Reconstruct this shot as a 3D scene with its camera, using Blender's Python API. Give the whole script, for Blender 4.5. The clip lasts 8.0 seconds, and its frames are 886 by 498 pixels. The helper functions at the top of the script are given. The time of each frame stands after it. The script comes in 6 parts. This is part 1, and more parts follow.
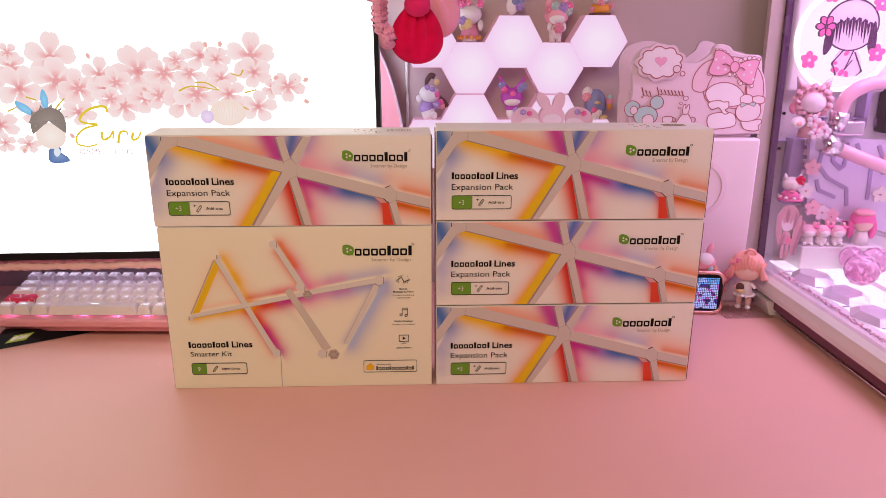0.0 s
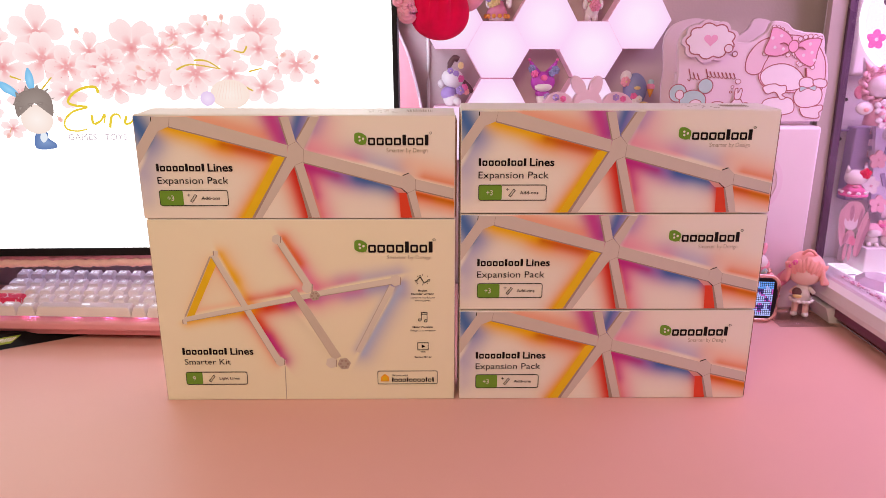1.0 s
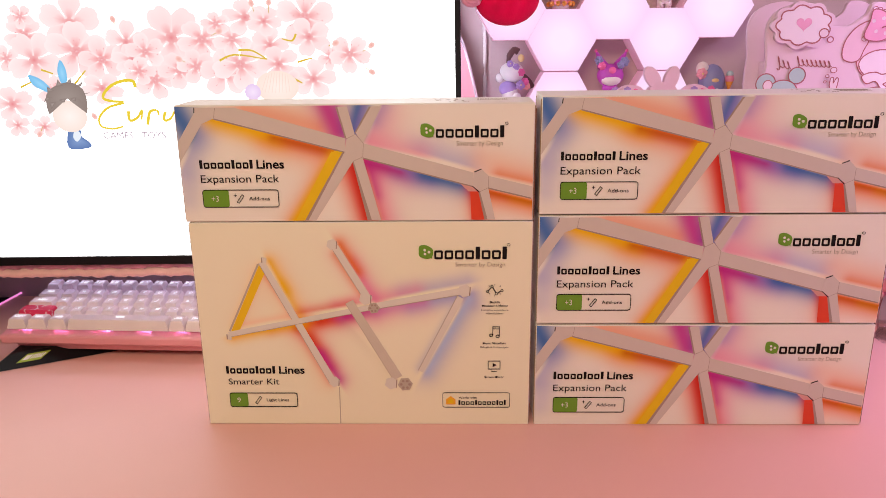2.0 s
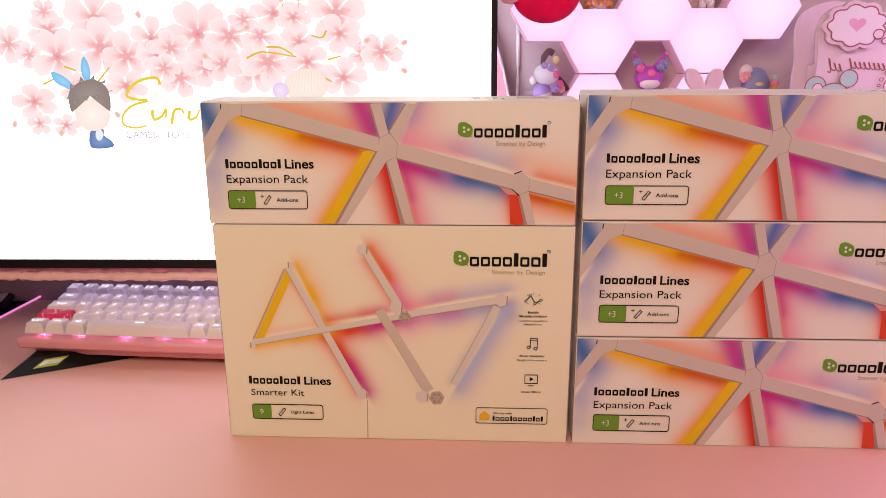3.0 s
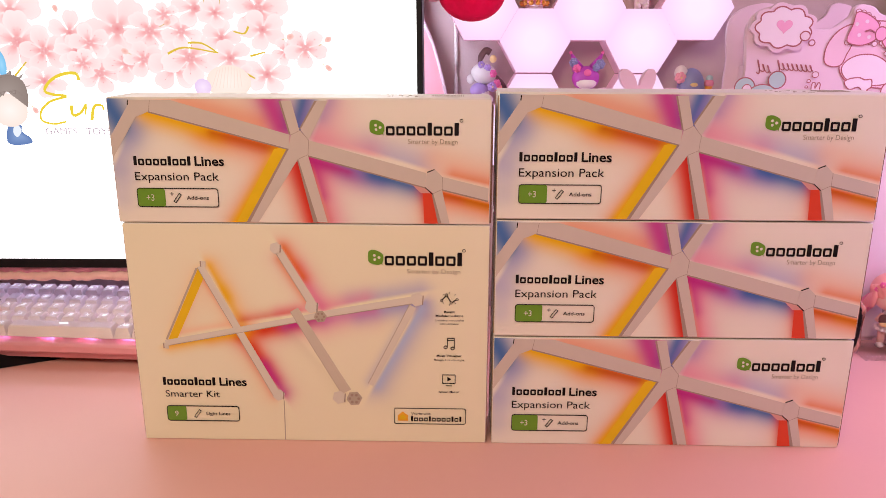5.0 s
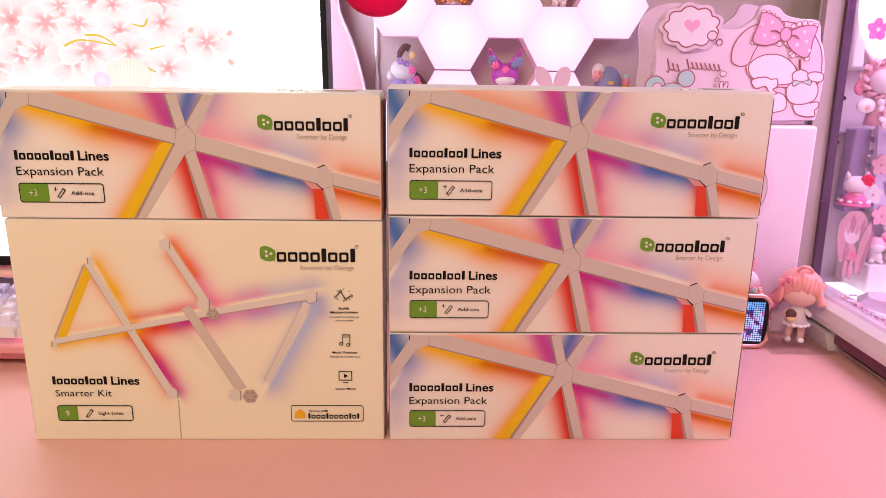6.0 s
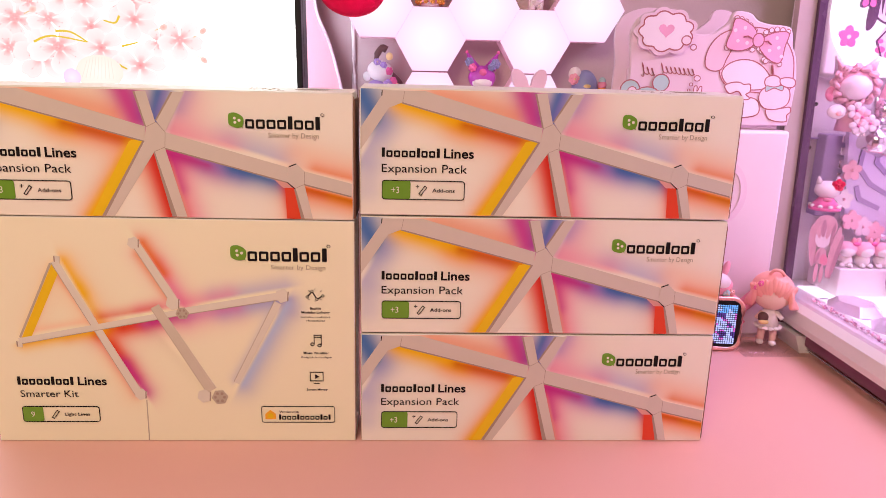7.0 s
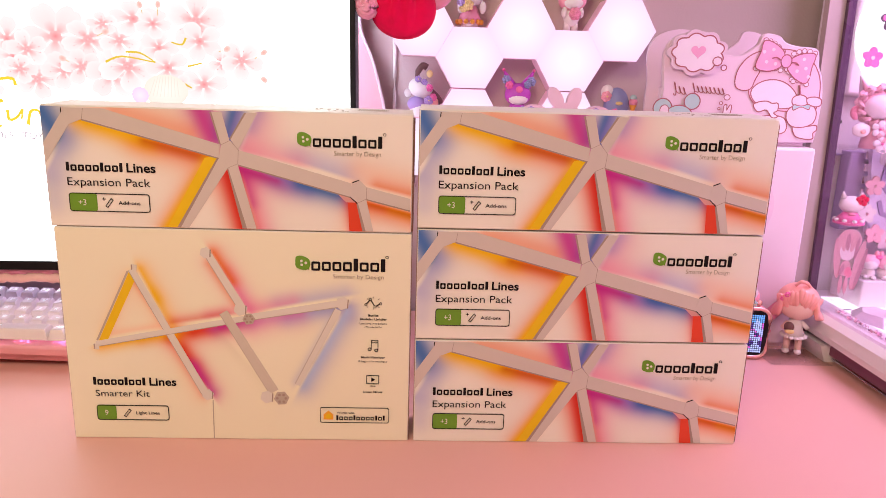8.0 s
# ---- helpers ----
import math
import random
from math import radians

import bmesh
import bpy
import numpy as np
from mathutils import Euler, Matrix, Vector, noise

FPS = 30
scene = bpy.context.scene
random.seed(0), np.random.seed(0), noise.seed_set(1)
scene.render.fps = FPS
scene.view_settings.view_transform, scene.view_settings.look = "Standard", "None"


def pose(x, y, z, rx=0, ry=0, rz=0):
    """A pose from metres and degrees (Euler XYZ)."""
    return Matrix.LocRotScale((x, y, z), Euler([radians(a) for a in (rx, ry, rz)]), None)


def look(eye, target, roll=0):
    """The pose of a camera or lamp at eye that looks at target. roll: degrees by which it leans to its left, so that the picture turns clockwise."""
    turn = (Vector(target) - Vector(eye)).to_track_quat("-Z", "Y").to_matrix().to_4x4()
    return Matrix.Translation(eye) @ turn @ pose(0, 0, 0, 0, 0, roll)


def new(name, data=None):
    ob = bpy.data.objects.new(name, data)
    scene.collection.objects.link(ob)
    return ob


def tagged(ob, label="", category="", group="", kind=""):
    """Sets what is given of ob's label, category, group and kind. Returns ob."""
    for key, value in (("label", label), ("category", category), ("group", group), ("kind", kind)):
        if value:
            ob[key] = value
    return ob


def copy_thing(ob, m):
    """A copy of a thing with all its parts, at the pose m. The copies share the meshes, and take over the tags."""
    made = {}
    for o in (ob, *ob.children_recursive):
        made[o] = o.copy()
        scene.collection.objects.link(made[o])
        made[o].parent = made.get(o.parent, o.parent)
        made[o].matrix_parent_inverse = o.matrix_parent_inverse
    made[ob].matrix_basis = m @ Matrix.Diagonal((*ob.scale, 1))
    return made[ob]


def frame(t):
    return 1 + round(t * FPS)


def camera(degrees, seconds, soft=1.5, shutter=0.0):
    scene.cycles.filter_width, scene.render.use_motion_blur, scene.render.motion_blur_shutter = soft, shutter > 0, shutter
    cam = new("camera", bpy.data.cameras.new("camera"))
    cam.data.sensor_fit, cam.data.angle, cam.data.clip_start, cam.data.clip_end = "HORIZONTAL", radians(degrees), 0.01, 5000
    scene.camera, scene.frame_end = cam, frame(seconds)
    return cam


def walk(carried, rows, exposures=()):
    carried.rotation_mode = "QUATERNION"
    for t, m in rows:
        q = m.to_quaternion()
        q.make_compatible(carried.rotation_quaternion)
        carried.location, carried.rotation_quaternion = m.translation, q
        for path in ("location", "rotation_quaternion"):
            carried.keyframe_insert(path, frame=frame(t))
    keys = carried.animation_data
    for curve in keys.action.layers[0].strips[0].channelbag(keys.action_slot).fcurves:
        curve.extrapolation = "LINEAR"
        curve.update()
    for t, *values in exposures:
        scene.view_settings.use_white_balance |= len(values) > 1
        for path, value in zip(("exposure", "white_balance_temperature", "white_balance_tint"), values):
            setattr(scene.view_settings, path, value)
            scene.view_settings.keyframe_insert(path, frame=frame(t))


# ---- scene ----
cam = camera(64.6, 8.0, soft=0.55)
PATH = [
    (0, (-0.023, -0.763, 0.401), (0.057, 1.15, -0.176), 0.2),
    (0.5, (-0.017, -0.721, 0.385), (0.034, 1.193, -0.193), 0.2),
    (1, (-0.025, -0.675, 0.367), (0.0, 1.243, -0.2), 0.1),
    (1.5, (-0.046, -0.63, 0.353), (-0.053, 1.294, -0.196), -0.2),
    (2, (-0.069, -0.6, 0.339), (-0.115, 1.327, -0.193), -0.6),
    (3.5, (-0.087, -0.564, 0.326), (-0.187, 1.372, -0.168), -0.1),
    (4, (-0.08, -0.563, 0.326), (-0.171, 1.373, -0.165), 0.0),
    (4.5, (-0.062, -0.563, 0.325), (-0.132, 1.373, -0.171), 0.1),
    (6, (0.031, -0.562, 0.323), (0.083, 1.372, -0.184), 0.8),
    (6.5, (0.045, -0.563, 0.321), (0.129, 1.372, -0.178), 1.2),
    (7, (0.04, -0.562, 0.32), (0.14, 1.373, -0.175), 1.5),
    (7.5, (0.025, -0.572, 0.324), (0.12, 1.366, -0.16), 1.7),
    (8, (-0.001, -0.595, 0.333), (0.079, 1.345, -0.147), 1.8),
]
walk(cam, [(t, look(eye, target, roll)) for t, eye, target, roll in PATH], exposures=((0.0, -0.19), (0.7, -0.12), (1.5, 0.0), (4.7, 0.0), (5.8, 0.23), (8.0, 0.22)))

# ---- world, room light ----
world = bpy.data.worlds.new("world")
scene.world = world
world.use_nodes = True
world.node_tree.nodes["Background"].inputs[0].default_value = (0.9, 0.75, 0.7, 1)
world.node_tree.nodes["Background"].inputs[1].default_value = 0.02


def area(name, m, sx, sy, watts, colour):
    lamp = bpy.data.lights.new(name, "AREA")
    lamp.shape, lamp.size, lamp.size_y = "RECTANGLE", sx, sy
    lamp.energy, lamp.color = watts, colour
    ob = new(name, lamp)
    ob.matrix_world = m
    return ob


# warm lamp of the room, over the near edge of the desk, behind the camera
area("room_lamp", look((-0.34, -1.02, 1.03), (-0.18, -0.2, 0.05)), 0.6, 0.45, 11.0, (1.0, 0.785, 0.58))
# pale light strip on the back of the monitor
area("monitor_back_light", look((-0.13, 0.235, 0.36), (-0.09, 0.385, 0.36)), 0.05, 0.26, 0.45, (0.80, 0.82, 1.0))

# violet light bar under the screen, over the keys
area("screen_light_bar", look((-0.46, 0.232, 0.122), (-0.46, 0.215, 0.0)), 0.42, 0.015, 0.11, (0.66, 0.58, 1.0))


# ---- materials ----
def mat(name, base, rough=0.5, metal=0.0, vary=0.06, scale=40.0, bump=0.0, bscale=300.0, coat=0.0, emit=0.0, sheen=0.0, trans=0.0, detail=3.0, spec=0.5):
    m = bpy.data.materials.new(name)
    m.use_nodes = True
    n, l = m.node_tree.nodes, m.node_tree.links
    p = n["Principled BSDF"]
    tc = n.new("ShaderNodeTexCoord")
    if vary:
        tx = n.new("ShaderNodeTexNoise")
        tx.inputs["Scale"].default_value, tx.inputs["Detail"].default_value = scale, detail
        l.new(tc.outputs["Object"], tx.inputs["Vector"])
        mr = n.new("ShaderNodeMapRange")
        mr.inputs["To Min"].default_value, mr.inputs["To Max"].default_value = 1 - vary, 1 + vary
        l.new(tx.outputs["Fac"], mr.inputs["Value"])
        hs = n.new("ShaderNodeHueSaturation")
        hs.inputs["Color"].default_value = (*base, 1)
        l.new(mr.outputs["Result"], hs.inputs["Value"])
        l.new(hs.outputs["Color"], p.inputs["Base Color"])
        rr = n.new("ShaderNodeMapRange")
        rr.inputs["To Min"].default_value, rr.inputs["To Max"].default_value = max(0, rough - vary), min(1, rough + vary)
        l.new(tx.outputs["Fac"], rr.inputs["Value"])
        l.new(rr.outputs["Result"], p.inputs["Roughness"])
    else:
        p.inputs["Base Color"].default_value = (*base, 1)
        p.inputs["Roughness"].default_value = rough
    p.inputs["Metallic"].default_value = metal
    p.inputs["Specular IOR Level"].default_value = spec
    p.inputs["Coat Weight"].default_value = coat
    p.inputs["Sheen Weight"].default_value = sheen
    p.inputs["Transmission Weight"].default_value = trans
    if emit:
        p.inputs["Emission Color"].default_value = (*base, 1)
        p.inputs["Emission Strength"].default_value = emit
    if bump:
        bt = n.new("ShaderNodeTexNoise")
        bt.inputs["Scale"].default_value, bt.inputs["Detail"].default_value = bscale, 4
        l.new(tc.outputs["Object"], bt.inputs["Vector"])
        bp = n.new("ShaderNodeBump")
        bp.inputs["Strength"].default_value, bp.inputs["Distance"].default_value = bump, 0.002
        l.new(bt.outputs["Fac"], bp.inputs["Height"])
        l.new(bp.outputs["Normal"], p.inputs["Normal"])
    return m


def glow(name, colour, strength):
    """A surface that gives off light of its own."""
    m = bpy.data.materials.new(name)
    m.use_nodes = True
    n, l = m.node_tree.nodes, m.node_tree.links
    n.remove(n["Principled BSDF"])
    e = n.new("ShaderNodeEmission")
    e.inputs[0].default_value, e.inputs[1].default_value = (*colour, 1), strength
    l.new(e.outputs[0], n["Material Output"].inputs[0])
    return m


def inked(name, rough=0.5, emit=0.0):
    """Print or screen picture: the colour stands in the mesh's colour layer "ink"."""
    m = bpy.data.materials.new(name)
    m.use_nodes = True
    n, l = m.node_tree.nodes, m.node_tree.links
    p = n["Principled BSDF"]
    a = n.new("ShaderNodeAttribute")
    a.attribute_name = "ink"
    if emit:
        e = n.new("ShaderNodeEmission")
        e.inputs[1].default_value = emit
        l.new(a.outputs["Color"], e.inputs[0])
        l.new(e.outputs[0], n["Material Output"].inputs[0])
        return m
    l.new(a.outputs["Color"], p.inputs["Base Color"])
    p.inputs["Roughness"].default_value, p.inputs["Specular IOR Level"].default_value = rough, 0.25
    tc, tx, bp = n.new("ShaderNodeTexCoord"), n.new("ShaderNodeTexNoise"), n.new("ShaderNodeBump")
    tx.inputs["Scale"].default_value, tx.inputs["Detail"].default_value = 260, 5
    bp.inputs["Strength"].default_value, bp.inputs["Distance"].default_value = 0.08, 0.001
    l.new(tc.outputs["Object"], tx.inputs["Vector"])
    l.new(tx.outputs["Fac"], bp.inputs["Height"])
    l.new(bp.outputs["Normal"], p.inputs["Normal"])
    return m


def clear(name, tint=(1, 1, 1), gloss=0.08, rough=0.02):
    """Thin clear pane or acrylic."""
    m = bpy.data.materials.new(name)
    m.use_nodes = True
    n, l = m.node_tree.nodes, m.node_tree.links
    n.remove(n["Principled BSDF"])
    t, g, x = n.new("ShaderNodeBsdfTransparent"), n.new("ShaderNodeBsdfGlossy"), n.new("ShaderNodeMixShader")
    t.inputs[0].default_value = (*tint, 1)
    g.inputs["Roughness"].default_value = rough
    x.inputs[0].default_value = gloss
    l.new(t.outputs[0], x.inputs[1])
    l.new(g.outputs[0], x.inputs[2])
    l.new(x.outputs[0], n["Material Output"].inputs[0])
    return m


def hexagon_glow():
    """Diffuser whose light falls off a little towards its rim."""
    m = glow("hexagon_diffuser", (1, 1, 1), 1.06)
    n, l = m.node_tree.nodes, m.node_tree.links
    tc, ln, rp = n.new("ShaderNodeTexCoord"), n.new("ShaderNodeVectorMath"), n.new("ShaderNodeValToRGB")
    ln.operation = "LENGTH"
    sc = n.new("ShaderNodeMath")
    sc.operation, sc.inputs[1].default_value = "MULTIPLY", 20.0
    l.new(tc.outputs["Object"], ln.inputs[0])
    l.new(ln.outputs["Value"], sc.inputs[0])
    l.new(sc.outputs[0], rp.inputs["Fac"])
    rp.color_ramp.elements[0].position, rp.color_ramp.elements[0].color = 0.25, (0.98, 0.80, 0.97, 1)
    rp.color_ramp.elements[1].position, rp.color_ramp.elements[1].color = 0.95, (0.95, 0.62, 0.92, 1)
    l.new(rp.outputs["Color"], n["Emission"].inputs[0])
    return m


def swirled(name, a, b, scale):
    """Two enamel colours marbled together."""
    m = mat(name, a, 0.35, vary=0.0)
    n, l = m.node_tree.nodes, m.node_tree.links
    tc, tx, rp = n.new("ShaderNodeTexCoord"), n.new("ShaderNodeTexNoise"), n.new("ShaderNodeValToRGB")
    tx.inputs["Scale"].default_value, tx.inputs["Detail"].default_value, tx.inputs["Distortion"].default_value = scale, 3, 1.6
    rp.color_ramp.elements[0].position, rp.color_ramp.elements[0].color = 0.54, (*a, 1)
    rp.color_ramp.elements[1].position, rp.color_ramp.elements[1].color = 0.60, (*b, 1)
    l.new(tc.outputs["Object"], tx.inputs["Vector"])
    l.new(tx.outputs["Fac"], rp.inputs["Fac"])
    l.new(rp.outputs["Color"], n["Principled BSDF"].inputs["Base Color"])
    return m


M = {
    "desk": mat("desk_mat_pink", (0.80, 0.45, 0.39), 0.42, vary=0.025, scale=9, bump=0.05, bscale=900),
    "wall": mat("wall_paint", (0.56, 0.435, 0.44), 0.8, vary=0.03, scale=6, bump=0.15, bscale=260),
    "room": mat("room_paint", (0.8, 0.68, 0.64), 0.8, vary=0.03, scale=3),
    "paper": mat("carton_paper", (0.86, 0.83, 0.77), 0.45, vary=0.02, scale=60, bump=0.05),
    "kraft": mat("carton_edge", (0.36, 0.22, 0.13), 0.8, vary=0.1, scale=200),
    "sleeve": mat("inner_sleeve_card", (0.22, 0.095, 0.07), 0.7, vary=0.12, scale=150),
    "print": inked("printed_front"),
    "screen": inked("screen_picture", emit=1.06),
    "ink": mat("black_ink", (0.012, 0.010, 0.012), 0.5, vary=0.05, spec=0.15),
    "ink_grey": mat("grey_ink", (0.42, 0.36, 0.28), 0.5, vary=0.05),
    "line": mat("printed_line", (0.68, 0.60, 0.565), 0.45, vary=0.03, scale=90),
    "line_pale": mat("printed_line_pale", (0.77, 0.73, 0.67), 0.45, vary=0.03, scale=90),
    "line_shade": mat("printed_line_dim", (0.66, 0.59, 0.51), 0.45, vary=0.04, scale=90),
    "line_dark": mat("printed_line_side", (0.40, 0.30, 0.26), 0.45, vary=0.05),
    "line_grey": mat("printed_line_shade", (0.52, 0.45, 0.38), 0.45, vary=0.05),
    "yellow": mat("yellow_ink", (0.88, 0.58, 0.006), 0.45, vary=0.08, scale=60),
    "facet": mat("printed_facet", (0.74, 0.36, 0.34), 0.45, vary=0.05),
    "red": mat("red_ink", (0.78, 0.06, 0.02), 0.45, vary=0.08, scale=60),
    "green": mat("green_ink", (0.16, 0.36, 0.03), 0.45, vary=0.05),
    "orange": mat("orange_ink", (0.95, 0.47, 0.03), 0.45, vary=0.05),
    "white": mat("white_paint", (0.85, 0.83, 0.83), 0.35, vary=0.03),
    "pc_white": mat("case_enamel", (0.80, 0.76, 0.78), 0.35, vary=0.03, scale=20, coat=0.2),
    "pc_post": mat("case_post", (0.50, 0.405, 0.39), 0.4, metal=0.15, vary=0.04, scale=25),
    "band": mat("glass_black_band", (0.10, 0.045, 0.10), 0.25, vary=0.1),
    "black": mat("black_plastic", (0.007, 0.006, 0.008), 0.45, vary=0.1, scale=80, spec=0.25),
    "dark": mat("skirt_in_shade", (0.22, 0.075, 0.12), 0.7, vary=0.1),
    "hex": hexagon_glow(),
    "hex_side": mat("hexagon_side", (0.85, 0.50, 0.66), 0.5, vary=0.03, emit=0.16),
    "board": mat("organiser_pink", (0.82, 0.63, 0.74), 0.4, vary=0.03, scale=25, coat=0.15),
    "board_pale": mat("organiser_pale", (0.84, 0.69, 0.775), 0.4, vary=0.03, scale=25, coat=0.15),
    "board_line": mat("outline_ink", (0.40, 0.115, 0.135), 0.5, vary=0.05),
    "hot_pale": mat("bow_pink", (0.84, 0.40, 0.60), 0.45, vary=0.04),
    "board_face": mat("print_white", (0.88, 0.77, 0.86), 0.45, vary=0.03),
    "hood": mat("print_hood", (0.84, 0.58, 0.70), 0.45, vary=0.03),
    "board_rose": mat("print_rose", (0.86, 0.48, 0.58), 0.45, vary=0.04),
    "hot": mat("hot_pink", (0.86, 0.16, 0.42), 0.45, vary=0.06),
    "mint": mat("mint_ink", (0.45, 0.62, 0.62), 0.5, vary=0.05),
    "velvet": mat("red_velvet", (0.78, 0.0, 0.075), 0.85, vary=0.3, scale=45, bump=0.3, bscale=500, sheen=0.12, spec=0.15),
    "knot": mat("knot_velvet", (0.85, 0.025, 0.17), 0.8, vary=0.2, scale=60, bump=0.3, bscale=500, sheen=0.1, spec=0.15),
    "velvet_pink": mat("pink_satin", (0.92, 0.36, 0.53), 0.5, vary=0.12, scale=40, bump=0.2, sheen=0.3),
    "ruffle": mat("ruffle_fabric", (0.90, 0.55, 0.52), 0.8, vary=0.12, scale=70, bump=0.5, bscale=240, sheen=0.3),
    "petals": mat("garland_petals", (0.88, 0.38, 0.56), 0.7, vary=0.45, scale=90, bump=0.6, bscale=180),
    "figure_mauve": mat("faded_mauve", (0.50, 0.26, 0.34), 0.4, vary=0.2, scale=140),
    "faded": mat("faded_print", (0.72, 0.42, 0.50), 0.4, vary=0.15, scale=120),
    "curtain": mat("pink_panel", (0.85, 0.36, 0.42), 0.5, vary=0.06, scale=15),
    "key": mat("keycap", (0.86, 0.78, 0.76), 0.4, vary=0.03),
    "key_art": swirled("keycap_art", (0.80, 0.05, 0.12), (0.86, 0.66, 0.64), 110),
    "kb": mat("keyboard_pink", (0.85, 0.36, 0.40), 0.4, vary=0.04, scale=30),
    "legend": glow("key_legend", (0.95, 0.9, 1.0), 1.7),
    "led": glow("pink_led", (0.80, 0.34, 1.0), 45.0),
    "floor_glow": glow("floor_panel_light", (0.97, 0.88, 1.0), 1.7),
    "led_white": glow("white_led", (1.0, 0.93, 1.0), 3.2),
    "lime": mat("lime_label", (0.38, 0.50, 0.05), 0.4, vary=0.05),
    "skin": mat("figure_skin", (0.86, 0.60, 0.52), 0.45, vary=0.03),
    "cream": mat("figure_white", (0.86, 0.80, 0.80), 0.4, vary=0.03),
    "rose": mat("figure_rose", (0.82, 0.28, 0.42), 0.45, vary=0.08, scale=150),
    "coral": mat("figure_coral", (0.93, 0.43, 0.39), 0.4, vary=0.06, scale=90),
    "lilac": mat("figure_lilac", (0.45, 0.30, 0.66), 0.45, vary=0.08, scale=150),
    "violet": mat("figure_violet", (0.50, 0.06, 0.50), 0.45, vary=0.08),
    "slate": mat("figure_slate", (0.26, 0.28, 0.52), 0.45, vary=0.05),
    "amber": mat("figure_amber", (0.85, 0.34, 0.05), 0.45, vary=0.08),
    "butter": mat("figure_butter", (0.86, 0.66, 0.30), 0.45, vary=0.05),
    "brown": mat("figure_brown", (0.14, 0.06, 0.06), 0.5, vary=0.08),
    "bunny": mat("bunny_pink", (0.90, 0.40, 0.50), 0.4, vary=0.04),
    "gold": mat("rose_gold", (0.85, 0.50, 0.42), 0.25, metal=0.7, vary=0.05),
    "chrome": mat("chrome", (0.82, 0.78, 0.82), 0.12, metal=1.0, vary=0.03),
    "tube": mat("pink_tube", (0.88, 0.50, 0.66), 0.15, vary=0.03, coat=0.6),
    "plate": mat("silver_plate", (0.80, 0.75, 0.83), 0.2, metal=0.4, vary=0.05, scale=30),
    "lav": mat("lavender_plate", (0.74, 0.66, 0.85), 0.3, metal=0.25, vary=0.05),
    "lav_dark": mat("lavender_groove", (0.38, 0.29, 0.50), 0.4, vary=0.05),
    "pink_glass": mat("pink_crystal", (0.98, 0.56, 0.84), 0.06, vary=0.0, trans=0.75),
    "glass": clear("case_glass", (0.96, 0.90, 0.97), 0.05),
    "acrylic": clear("clear_acrylic", (1.0, 0.99, 0.99), 0.07, 0.1),
    "fan": glow("fan_light", (1.0, 0.86, 1.0), 1.6),
    "fan_blade": mat("fan_blade", (0.8, 0.7, 0.8), 0.4, vary=0.04),
}


